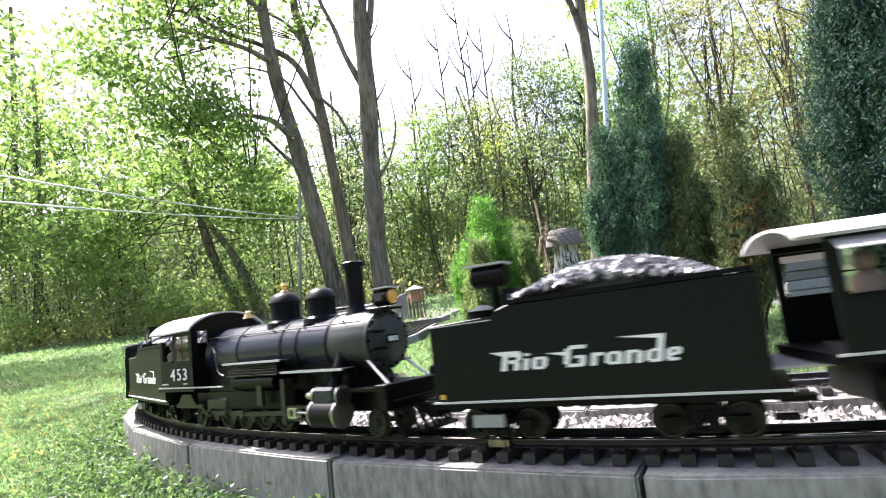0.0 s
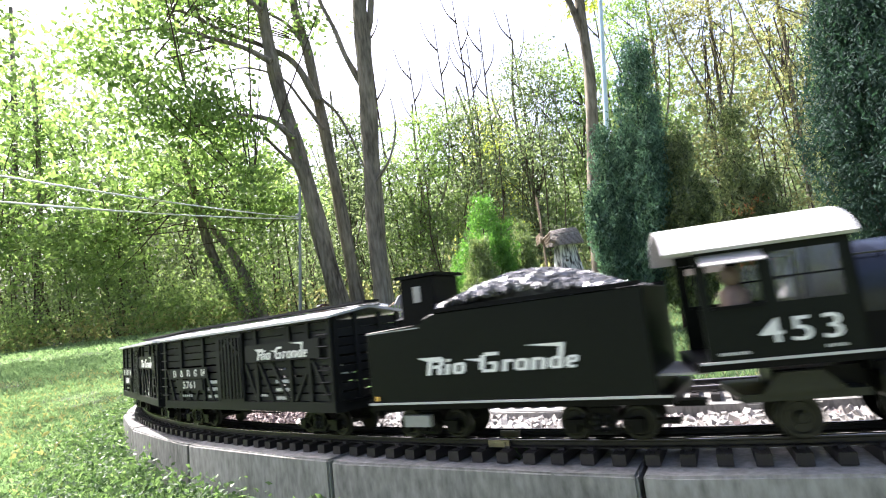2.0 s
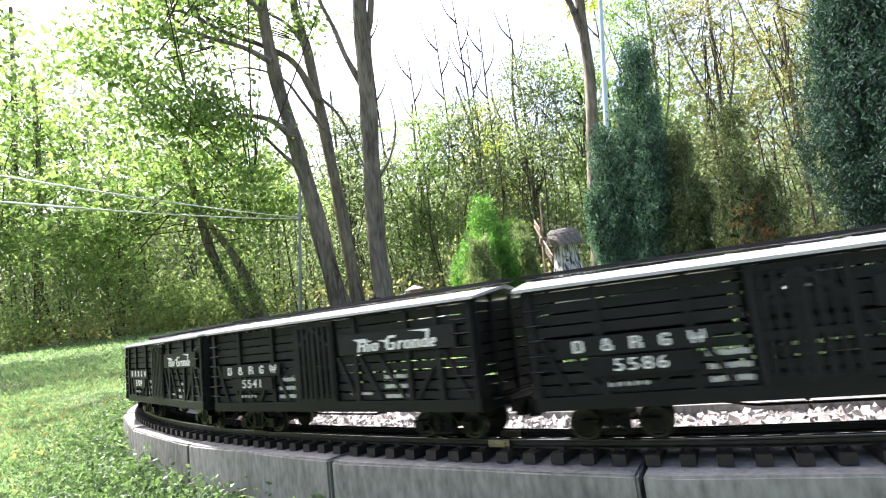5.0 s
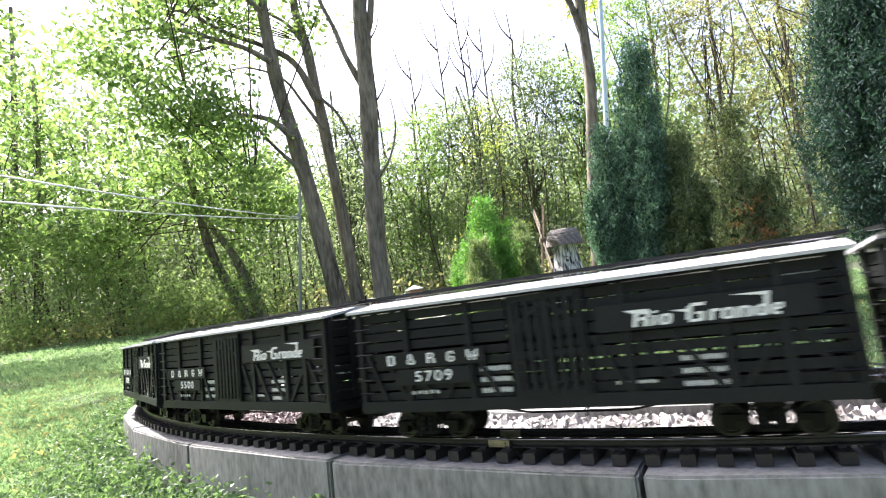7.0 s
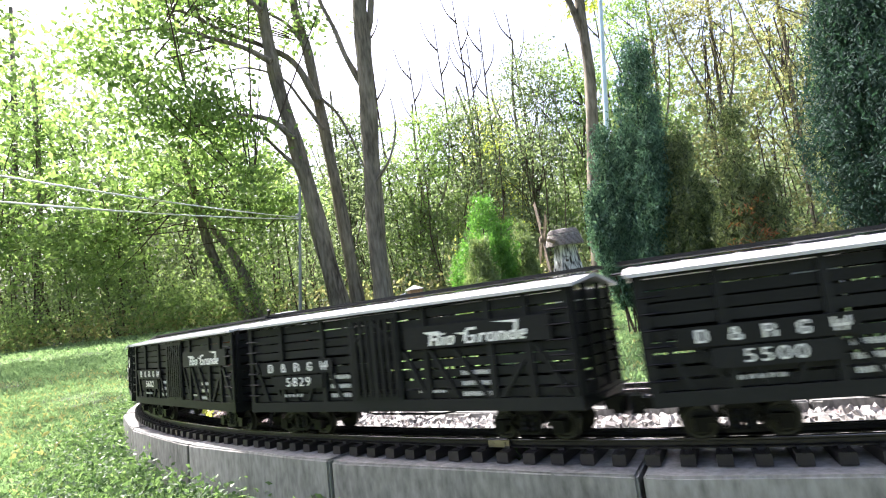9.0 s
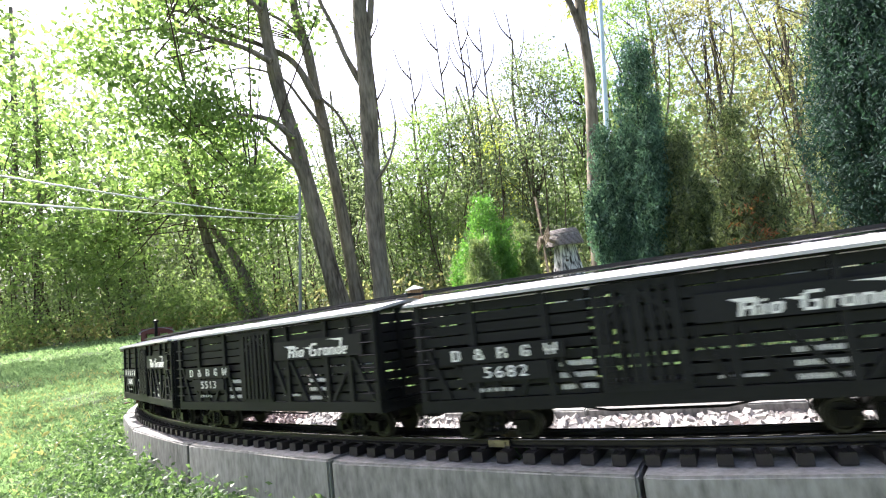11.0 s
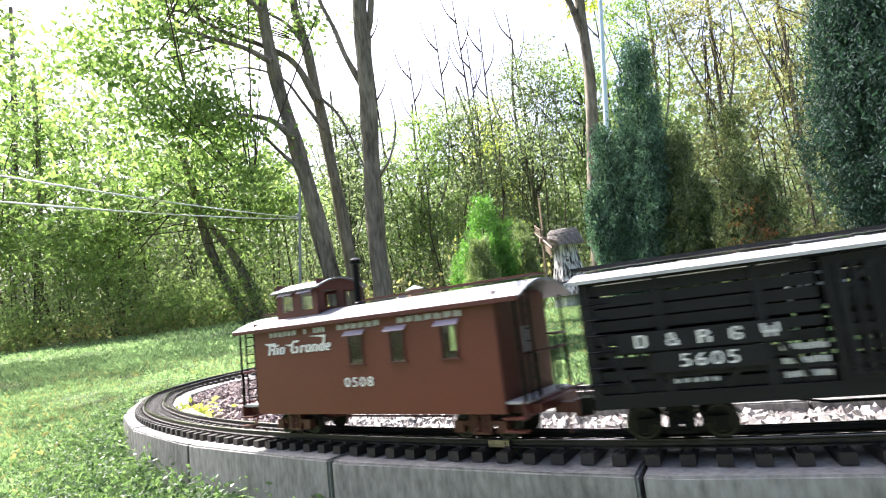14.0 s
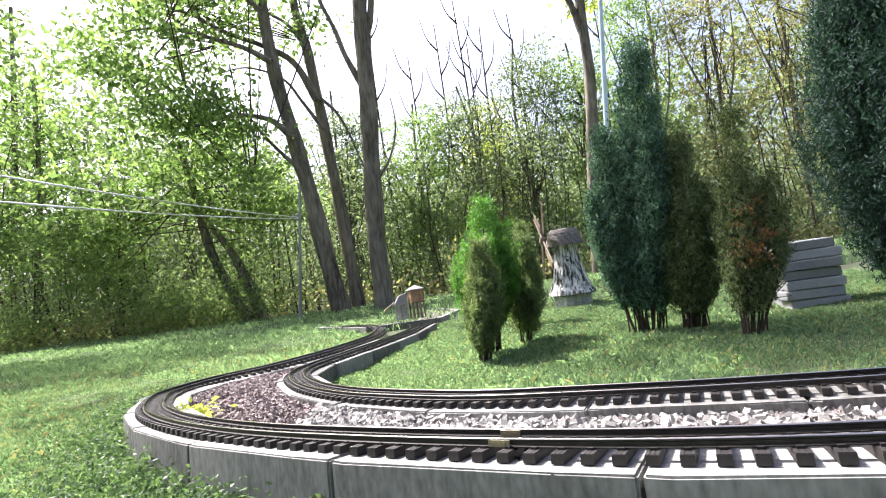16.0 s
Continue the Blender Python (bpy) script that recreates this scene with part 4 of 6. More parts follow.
def water_tower():
    t = new("water_tower")
    t.matrix_basis = pose(-0.26, 4.3, -0.055, 0, 0, 20)
    for x in (-0.045, -0.015, 0.015, 0.045):
        for y in (-0.04, 0.04):
            part("leg", box(B(), x - 0.005, x + 0.005, y - 0.005, y + 0.005, 0, 0.115), WOOD_OLD, t)
    for z in (0.03, 0.08):
        part("brace", box(B(), -0.05, 0.05, -0.046, -0.041, z, z + 0.006), WOOD_OLD, t)
    part("deck", box(B(), -0.058, 0.058, -0.055, 0.055, 0.115, 0.121), WOOD_OLD, t)
    tank = part("tank", box(B(), -0.05, 0.05, -0.045, 0.045, 0.121, 0.215), TANK, t, "tan boarded tank", bevel=0.002)
    for k in range(8):
        part("board", box(B(), -0.05 + k * 0.0128, -0.039 + k * 0.0128, -0.047, -0.0455, 0.123, 0.213), TANK, tank)
    bm = B()
    lathe(bm, [(0.082, 0.215), (0.082, 0.22), (0.004, 0.25)], seg=4)
    part("roof", bm, PAVER, t, "pale grey pyramid roof", at=pose(0, 0, 0, 0, 0, 45))
    return tagged(t, "small tan wooden water tower on dark legs", "water tower")


def coal_chute():
    t = new("coaling_stage")
    t.matrix_basis = pose(-0.385, 4.32, -0.055, 0, 0, 14)
    for x in (-0.04, -0.02, 0.0, 0.02, 0.04):
        part("post", box(B(), x - 0.004, x + 0.004, -0.03, -0.022, 0, 0.13), PAVER, t, "pale grey post", at=pose(0, 0, 0, 0, 4 * x / 0.04, 0))
        part("post", box(B(), x - 0.004, x + 0.004, 0.022, 0.03, 0, 0.13), PAVER, t)
    part("bin", prism(B(), [(-0.05, 0.12), (0.05, 0.12), (0.05, 0.2), (-0.01, 0.185)], -0.035, 0.035, "y"), PAVER, t, "grey board bin")
    part("chute", prism(B(), [(-0.05, 0.13), (-0.045, 0.145), (-0.13, 0.09), (-0.13, 0.08)], -0.02, 0.02, "y"), WOOD_OLD, t)
    return tagged(t, "grey wooden coaling stage beside the water tower", "coaling stage")


def paver_stack():
    t = new("paver_stack")
    t.matrix_basis = pose(1.43, 2.24, float(ground_z(1.43, 2.24)), 0, 0, -14)
    rng = random.Random(5)
    for k in range(7):
        w = 0.105
        for j in range(2):
            dx, dy = rng.uniform(-0.012, 0.012) - 0.0015 * k, rng.uniform(-0.008, 0.008)
            part("paver", box(B(), -w + dx, w + dx - 0.002, -0.06 + 0.125 * j + dy, 0.06 + 0.125 * j + dy, 0.038 * k, 0.038 * k + 0.0355), PAVER, t, bevel=0.003,
                 at=pose(0, 0, 0, 0, 0, rng.uniform(-3, 3)))
    return tagged(t, "stack of grey concrete paving blocks on the grass", "paver stack")


def wires():
    p = new("utility_pole")
    part("pole", rod(B(), (-2.04, 7.5, -0.15), (-1.80, 7.5, 1.76), 0.022, 0.016, 10), POLE, p, smooth=60)
    for z in (1.3, 1.36):
        part("insulator", lathe(B(), [(0.02, 0), (0.03, 0.015), (0.02, 0.03)], (-1.87, 7.46, z), seg=10), POLE, p)
    tagged(p, "thin grey metal wire pole on the lawn", "pole")
    for z0, z1 in ((1.34, 1.19), (1.32, 1.0)):
        a, b = Vector((-1.86, 7.46, z0)), Vector((-2.72, 2.4, z1))
        bm = B()
        pts = [tuple(a.lerp(b, u) - Vector((0, 0, 0.1 * 4 * u * (1 - u) * 0.4))) for u in (0, 0.25, 0.5, 0.75, 1.0)]
        limb(bm, pts, 0.0065, 0.0065, 8, 6)
        tagged(part("wire", bm, CABLE, smooth=60), "taut shiny wire strung from a thin pole", "wire", "wires")
    q = new("flag_pole")
    part("pole", rod(B(), (2.36, 8.0, -0.1), (2.88, 8.0, 4.6), 0.045, 0.03, 10), PALE_POLE, q, smooth=60)
    tagged(q, "slim pale blue pole behind the spruces", "pole")


def far_yard():
    """The raised gravel triangle where the lines part, far off on the lawn."""
    bm = B()
    pts = [(-1.45, 5.6), (-0.62, 4.1), (-0.1, 4.0), (0.05, 4.8), (-0.3, 6.3), (-1.1, 6.6)]
    prism(bm, pts, -0.16, -0.075, axis="z")
    tagged(part("gravel_yard", bm, LAVA), "dark gravel yard edged with concrete where the tracks part", "gravel yard", kind="structure")
    for i, (a, b) in enumerate(zip(pts, pts[1:] + pts[:1])):
        a, b = Vector((*a, 0)), Vector((*b, 0))
        d = b - a
        n = max(1, round(d.length / 0.5))
        for k in range(n):
            m = Matrix.Translation(a.lerp(b, (k + 0.5) / n)) @ pose(0, 0, 0, 0, 0, math.degrees(math.atan2(d.y, d.x)))
            ob = part("edging_stone", box(B(), -d.length / n / 2 + 0.002, d.length / n / 2 - 0.002, -0.02, 0.02, -0.15, -0.06), CONCRETE, at=m)
            tagged(ob, "pale concrete edging stone round the far gravel yard", "edging stone", "yard edging stones")


windmill()
SAILS = windmill_sails()
water_tower()
coal_chute()
paver_stack()
wires()
far_yard()


def small_plants():
    rng = random.Random(8)
    # a sprout in the joint of the stones, and fallen leaves on the lawn
    t = new("weed_sprout")
    t.matrix_basis = pose(0.052, 0.578, -0.034)
    for k in range(5):
        a, h = k * 1.3, 0.016 + 0.004 * (k % 3)
        part("stalk", limb(B(), [(0, 0, -0.012), (math.cos(a) * 0.003, math.sin(a) * 0.003, h * 0.6), (math.cos(a) * 0.009, math.sin(a) * 0.006, h)], 0.0007, 0.0004, 5, 8), WEED, t)
        bm = B()
        q = Vector((math.cos(a) * 0.009, math.sin(a) * 0.006, h))
        v = [bm.verts.new(q + Vector(o)) for o in ((0, 0, 0), (0.0025, 0, 0.003), (math.cos(a) * 0.008, 0, 0.006), (-0.0025, 0, 0.003))]
        bm.faces.new(v)
        bmesh.ops.solidify(bm, geom=bm.faces[:], thickness=0.0002)
        part("leaf", bm, WEED, t)
    tagged(t, "thin green weed growing between the edging stones", "weed")
    for x, y, mat, word in ((-0.72, 0.95, LEAF_YELLOW, "yellow"), (-0.47, 0.8, RUST, "brown"), (-1.5, 1.55, LEAF_YELLOW, "yellow"), (-0.72, 1.5, RUST, "orange-brown"), (-0.3, 0.62, RUST, "brown"),
                            (-1.05, 1.0, LEAF_YELLOW, "yellow"), (0.42, 0.62, RUST, "brown"), (0.33, 0.66, RUST, "brown")):
        bm = B()
        n = 9
        rim = [bm.verts.new((math.cos(k * math.tau / n) * 0.014 * (1 if k else 1.5), math.sin(k * math.tau / n) * 0.009, 0.003 * math.cos(2 * k * math.tau / n))) for k in range(n)]
        c0 = bm.verts.new((0, 0, -0.001))
        for k in range(n):
            bm.faces.new((rim[k], rim[(k + 1) % n], c0))
        bmesh.ops.solidify(bm, geom=bm.faces[:], thickness=0.0004)
        z = float(ground_z(x, y)) + 0.018 if y > 0.7 or x < 0 else -0.07
        inside = bool((inside_of(outer, np.array([x]), np.array([y])) & ~inside_of(inner, np.array([x]), np.array([y])))[0])
        ob = part("fallen_leaf", bm, mat, None, at=pose(x, y, -0.076 if inside else z, rng.uniform(-15, 15), rng.uniform(-15, 15), rng.uniform(0, 360)))
        tagged(ob, "curled %s fallen leaf on the ground" % word, "leaf", "fallen leaves")
    n = np.random.default_rng(6)
    pts = n.normal(size=(420, 3)) * (0.035, 0.03, 0.012) + (-0.70, 1.42, -0.065)
    tagged(cloud("sedum", pts, 0.0085, LEAF_YELLOW, 1.0, 0.2, rng=n), "low yellow-green sedum on the gravel bed", "plant", kind="stuff")


small_plants()


# ---- train ----
def wheelset(parent, x, r, y=0.0225, mat=None, z=None):
    bm = B()
    for s in (-1, 1):
        lathe(bm, [(r * 0.3, s * (y - 0.0035)), (r * 1.12, s * (y - 0.0035)), (r * 1.12, s * (y - 0.002)), (r, s * (y - 0.001)), (r * 0.97, s * (y + 0.0035)), (r * 0.8, s * (y + 0.0035)),
                   (r * 0.72, s * (y + 0.0015)), (r * 0.35, s * (y + 0.0015)), (r * 0.25, s * (y + 0.0045))], axis="y", seg=20)
        for k in range(4):
            a = k * math.tau / 4
            rod(bm, (math.cos(a) * r * 0.5, s * (y + 0.001), math.sin(a) * r * 0.5), (math.cos(a) * r * 0.5, s * (y + 0.003), math.sin(a) * r * 0.5), r * 0.09, seg=6)
    rod(bm, (0, -y - 0.006, 0), (0, y + 0.006, 0), 0.003)
    ob = part("wheelset", bm, mat or WHEEL, parent, "oily metal wheels on an axle", smooth=40, at=pose(x, 0, r if z is None else z))
    TURNING.append((ob, r))
    return ob


TURNING = []


def truck(parent, x, base=0.032, r=0.0145, mat=None):
    """An arch-bar truck with two axles."""
    t = new("truck")
    t.parent = parent
    t.matrix_basis = pose(x, 0, 0)
    for s in (-1, 1):
        y = s * 0.034
        bm = B()
        path = [(-base - 0.006, 0.018), (-base + 0.012, 0.018), (-0.011, 0.028), (0.011, 0.028), (base - 0.012, 0.018), (base + 0.006, 0.018)]
        low = [(-base - 0.006, 0.0155), (-base + 0.012, 0.0155), (-0.011, 0.0065), (0.011, 0.0065), (base - 0.012, 0.0155), (base + 0.006, 0.0155)]
        for line in (path, low):
            for a, b in zip(line, line[1:]):
                prism(bm, [(a[0], a[1]), (b[0], b[1]), (b[0], b[1] + 0.0025), (a[0], a[1] + 0.0025)], y - 0.0025, y + 0.0025, "y")
        for xx in (-0.01, 0.01):
            box(bm, xx - 0.0018, xx + 0.0018, y - 0.002, y + 0.002, 0.0065, 0.03)
        for xx in (-base, base):
            box(bm, xx - 0.006, xx + 0.006, y - 0.004, y + 0.005, 0.0085, 0.0205)
        for xx in (-0.0045, 0.0045):
            lathe(bm, [(0.0035, 0.009), (0.0042, 0.0115), (0.0035, 0.014), (0.0042, 0.0165), (0.0035, 0.019), (0.0042, 0.0215), (0.0035, 0.025)], (xx, y, 0), seg=8)
        part("side_frame", bm, mat or BLACK, t)
    part("bolster", box(B(), -0.009, 0.009, -0.034, 0.034, 0.014, 0.034), mat or BLACK, t)
    for xx in (-base, base):
        wheelset(t, xx, r)
    return t


def coupler(parent, x, s=1, z=0.03, mat=None, reach=0.036):
    bm = box(B(), min(x, x + s * (reach - 0.006)), max(x, x + s * (reach - 0.006)), -0.006, 0.006, z - 0.005, z + 0.005)
    box(bm, min(x + s * (reach - 0.012), x + s * reach), max(x + s * (reach - 0.012), x + s * reach), -0.01, 0.01, z - 0.008, z + 0.008)
    rod(bm, (x + s * 0.012, -0.05, z + 0.016), (x + s * 0.012, 0.05, z + 0.016), 0.0012, seg=6)
    rod(bm, (x + s * 0.018, -0.012, z + 0.002), (x + s * 0.022, -0.02, z - 0.022), 0.0016, seg=6)
    part("coupler", bm, mat or BLACK, parent, bevel=0.0)


def script_mark(parent, x0, x1, z0, z1, y):
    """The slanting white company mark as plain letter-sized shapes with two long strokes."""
    w, h = x1 - x0, z1 - z0
    u = w / 100.0

    def sx(px, pz):
        return x0 + px * u + (pz - z0) * 0.22

    shapes = []
    # stems and bowls as slanting blocks; px along a hundredth of the width, heights as parts of h
    for px, pw, lo, hi in ((8, 3.2, 0, .72), (12, 6.0, .55, .72), (12, 6.0, .28, .42), (16.5, 3, .4, .7), (15.5, 3.4, 0, .3), (21, 3, 0, .45), (21, 3, .55, .66),
                           (26, 3, .08, .42), (31.5, 3, .08, .42), (27, 6.5, 0, .1), (27, 6.5, .38, .48),
                           (44, 3.2, .12, .72), (46, 9, .0, .12), (46, 9, .68, .82), (52.5, 3, .05, .4), (49.5, 5, .32, .43), (58.5, 3, 0, .48), (61, 4, .36, .48),
                           (66, 2.8, .06, .42), (68, 5, 0, .1), (67.5, 5.5, .38, .48), (71.5, 3, 0, .42), (76, 3, 0, .48), (78.5, 4, .38, .48), (81.5, 3, 0, .42),
                           (86, 2.8, .06, .42), (88, 4, 0, .1), (88, 4, .38, .48), (91, 3, 0, .95), (95.5, 2.8, .06, .42), (97, 4.5, 0, .1), (97, 4.5, .2, .28), (97, 4.5, .4, .48), (100, 2.4, .24, .44)):
        a, b = z0 + lo * h, z0 + hi * h
        shapes.append([(sx(px, a), a), (sx(px + pw, a), a), (sx(px + pw, b), b), (sx(px, b), b)])
    shapes.append([(sx(0, z0 + .72 * h), z0 + .78 * h), (sx(8, z0 + .6 * h), z0 + .6 * h), (sx(18, z0 + .66 * h), z0 + .66 * h), (sx(18, z0 + .78 * h), z0 + .78 * h)])
    shapes.append([(sx(33, z0 + .55 * h), z0 + .6 * h), (sx(45, z0 + .4 * h), z0 + .44 * h), (sx(47, z0 + .6 * h), z0 + .6 * h)])
    shapes.append([(sx(70, z0 + h), z0 + h), (sx(92, z0 + .84 * h), z0 + .84 * h), (sx(94, z0 + h), z0 + h)])
    bm = B()
    for k, s in enumerate(shapes):
        prism(bm, s, y - 0.0004 - 0.00002 * (k % 7), y, "y")
    tagged(part("company_mark", bm, WHITE, parent, "white slanting company mark with flying strokes"), kind="stuff")


def blocks_mark(parent, x0, x1, z0, z1, y, n, mat=None, name="lettering_bar", gap=0.45):
    """A row of letter-sized plain bars."""
    pitch = (x1 - x0) / n
    bm = B()
    for k in range(n):
        x = x0 + k * pitch
        box(bm, x, x + pitch * (1 - gap) * 0.42, y - 0.0004, y, z0, z1)
        box(bm, x + pitch * (1 - gap) * 0.58, x + pitch * (1 - gap), y - 0.0004, y, z0 + (z1 - z0) * (0.1 if k % 2 else 0), z1 - (0 if k % 2 else (z1 - z0) * 0.12))
        box(bm, x, x + pitch * (1 - gap), y - 0.00045, y, z0 + (z1 - z0) * 0.42, z0 + (z1 - z0) * 0.58)
    tagged(part(name, bm, mat or WHITE, parent), kind="stuff")


def initials_mark(parent, x0, x1, z0, z1, y):
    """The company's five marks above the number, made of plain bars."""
    u, h = (x1 - x0) / 100.0, z1 - z0
    bm = B()
    for px, pw, lo, hi in ((0, 2.6, 0, 1), (2, 5, .86, 1), (2, 5, 0, .14), (6.2, 2.4, .12, .88),
                           (23, 2, .1, .5), (24.5, 4.5, 0, .14), (24, 2, .55, .9), (25, 3.5, .84, 1), (27.5, 2, .5, .85), (29, 2.4, 0, .4), (26, 4, .42, .55),
                           (45, 2.6, 0, 1), (47, 4.5, .86, 1), (47, 4.5, .44, .58), (51, 2.2, .56, .88), (51.4, 2.6, 0, .44),
                           (67, 2.4, .12, .88), (69, 5, .86, 1), (69, 5, 0, .14), (72.6, 2.2, .1, .46), (70.6, 3.4, .4, .52), (72.8, 2, .7, .9),
                           (88, 2, .3, 1), (89.6, 1.8, 0, .5), (92.5, 1.8, .3, .8), (95, 1.8, 0, .5), (97, 2, .3, 1)):
        box(bm, x0 + px * u, x0 + (px + pw) * u, y - 0.0004, y, z0 + lo * h, z0 + hi * h)
    tagged(part("initials_mark", bm, WHITE, parent, "white painted company initials"), kind="stuff")


def stock_car(number, label):
    t = new("stock_car")
    L = 0.233
    bm = box(B(), -L, L, -0.05, 0.05, 0.038, 0.046)
    for s in (-1, 1):
        box(bm, -L, L, s * 0.056 - 0.0035, s * 0.056 + 0.0035, 0.034, 0.046)
    for x in (-L, L - 0.006):
        box(bm, x, x + 0.006, -0.056, 0.056, 0.033, 0.046)
    for y in (-0.02, 0.02):
        rod(bm, (-0.12, y, 0.036), (-0.05, y, 0.024), 0.0012, seg=5)
        rod(bm, (-0.05, y, 0.024), (0.05, y, 0.024), 0.0012, seg=5)
        rod(bm, (0.05, y, 0.024), (0.12, y, 0.036), 0.0012, seg=5)
    part("underframe", bm, CAR_BLACK, t)
    part("brake_cylinder", rod(B(), (-0.035, 0.02, 0.03), (-0.01, 0.02, 0.03), 0.008), BLACK, t, smooth=40)
    # slats of the sides, wide above and narrow below, with gaps between them
    rows = [(0.0470 + 0.0106 * k, 0.0551 + 0.0106 * k) for k in range(5)] + [(0.1004 + 0.0107 * k, 0.1095 + 0.0107 * k) for k in range(4)]
    meshes = {}
    for s in (-1, 1):
        for x0, x1 in ((-L + 0.003, -0.05), (0.027, L - 0.003)):
            for z0, z1 in rows:
                key = (x0, z0)
                if key not in meshes:
                    meshes[key] = finish(box(B(), x0, x1, -0.0012, 0.0012, z0, z1), "slat")
                part("slat", meshes[key], CAR_BLACK, t, at=pose(0, s * 0.0548, 0.0014 if s > 0 else 0.0))
        # posts and slanting braces over the slats
        post = finish(box(B(), -0.0035, 0.0035, -0.0016, 0.0016, 0.046, 0.143), "post")
        for x in (-L + 0.004, -0.168, -0.092, 0.064, 0.144, 0.186, L - 0.004):
            part("post", post, CAR_BLACK, t, at=pose(x, s * 0.0578, 0))
        for xa, xb in ((-L + 0.012, -0.2), (-0.2, -0.172), (-0.164, -0.142), (-0.096, -0.124), (-0.09, -0.064), (0.034, 0.06), (0.07, 0.1), (0.1, 0.136), (0.19, 0.152), (0.192, L - 0.012)):
            d = math.degrees(math.atan2(xb - xa, 0.05))
            bm = prism(B(), [(xa - 0.003, 0.097), (xa + 0.003, 0.097), (xb + 0.003, 0.047), (xb - 0.003, 0.047)], s * 0.0572 - 0.0014, s * 0.0572 + 0.0014, "y")
            part("brace", bm, CAR_BLACK, t)
        # name boards
        for x0, x1, z0, z1 in ((-0.207, -0.075, 0.081, 0.0975), (-0.182, -0.092, 0.0625, 0.079), (0.04, 0.212, 0.099, 0.123)):
            part("name_board", box(B(), x0, x1, s * 0.0605 - 0.0008, s * 0.0605 + 0.0008, z0, z1), CAR_BLACK, t)
        # sliding door with its frame, bars and crossed brace
        door = part("door", box(B(), -0.046, 0.03, -0.001, 0.001, 0.046, 0.052), CAR_BLACK, t, "slatted sliding door", at=pose(0, s * 0.059, 0))
        for x in (-0.046, -0.012, 0.023):
            part("stile", box(B(), x, x + 0.007, -0.0015, 0.0015, 0.046, 0.142), CAR_BLACK, door)
        for z0, z1 in rows:
            part("door_slat", box(B(), -0.04, 0.024, 0.0012 * -s - 0.0006, 0.0012 * -s + 0.0006, z0 + 0.0006, z1 - 0.0008), CAR_BLACK, door)
        for z in (0.082, 0.108, 0.136):
            part("door_rail", box(B(), -0.046, 0.03, -0.0012, 0.0012, z, z + 0.006), CAR_BLACK, door)
        for k in range(7):
            x = -0.037 + k * 0.0098
            part("door_bar", box(B(), x, x + 0.0045, -0.0028, -0.0008, 0.05, 0.136), CAR_BLACK, door)
        part("cross_brace", prism(B(), [(-0.04, 0.112), (-0.008, 0.138), (0.024, 0.112), (0.018, 0.112), (-0.008, 0.133), (-0.034, 0.112)], -0.0022, 0.0002, "y"), CAR_BLACK, door)
        part("door_track", box(B(), -0.06, 0.118, s * 0.0605 - 0.001, s * 0.0605 + 0.001, 0.1425, 0.146), BLACK, t)
    # ends
    for e in (-1, 1):
        for z0, z1 in rows:
            part("slat", box(B(), e * (L - 0.002) - 0.0012, e * (L - 0.002) + 0.0012, -0.054, 0.054, z0, z1), CAR_BLACK, t)
        for y in (-0.052, -0.02, 0.02, 0.052):
            part("post", box(B(), e * L - 0.002, e * L + 0.002, y - 0.003, y + 0.003, 0.046, 0.148), CAR_BLACK, t)
        for k in range(6):
            part("grab_iron", rod(B(), (e * (L + 0.006), 0.028, 0.056 + 0.014 * k), (e * (L + 0.006), 0.05, 0.056 + 0.014 * k), 0.0009, seg=5), BLACK, t)
            part("grab_iron", rod(B(), (e * (L - 0.012) - 0.011, -0.063, 0.056 + 0.014 * k), (e * (L - 0.012) + 0.011, -0.063, 0.056 + 0.014 * k), 0.0009, seg=5), BLACK, t)
        coupler(t, e * L, e, reach=0.0205)
    part("brake_wheel", lathe(B(), [(0.011, 0.0), (0.013, 0.001), (0.011, 0.002), (0.002, 0.002)], (-L - 0.008, -0.02, 0.15), seg=14), BLACK, t)
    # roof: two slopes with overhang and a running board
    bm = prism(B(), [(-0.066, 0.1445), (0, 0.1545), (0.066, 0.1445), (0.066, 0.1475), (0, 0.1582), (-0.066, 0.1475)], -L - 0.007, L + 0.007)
    roof = part("roof", bm, ROOF, t, "sheet roof with a fine grey sheen put into its colour")
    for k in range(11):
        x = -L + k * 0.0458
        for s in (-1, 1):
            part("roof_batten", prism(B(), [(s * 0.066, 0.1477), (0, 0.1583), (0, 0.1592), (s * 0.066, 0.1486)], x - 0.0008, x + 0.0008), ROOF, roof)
    part("running_board", box(B(), -L - 0.012, L + 0.012, -0.013, 0.013, 0.1603, 0.1633), CAR_BLACK, t, "dark plank walk along the ridge")
    part("door_fascia", box(B(), -L, L, -0.0585, -0.0565, 0.1425, 0.1452), CAR_BLACK, t)
    # lettering on the outward side
    initials_mark(t, -0.192, -0.081, 0.0842, 0.095, -0.0614)
    lettering("car_number", number, 0.0155, WHITE, t, pose(-0.136, -0.0614, 0.0707, 90, 0, 0), "white painted car number")
    blocks_mark(t, -0.165, -0.128, 0.0525, 0.0563, -0.0592, 5, GREY_LINE)
    for z in (0.0505, 0.0611, 0.0717):
        blocks_mark(t, -0.083, -0.05, z, z + 0.005, -0.0563, 5, GREY_LINE, gap=0.12)
        blocks_mark(t, 0.106, 0.143, z - 0.002, z + 0.0025, -0.0563, 6, GREY_LINE, gap=0.12)
    blocks_mark(t, 0.05, 0.085, 0.0525, 0.0555, -0.0563, 5, GREY_LINE, gap=0.1)
    script_mark(t, 0.062, 0.183, 0.1015, 0.1205, -0.0614)
    for x in (-0.165, 0.165):
        truck(t, x)
    return tagged(t, label, "stock car", "stock cars")


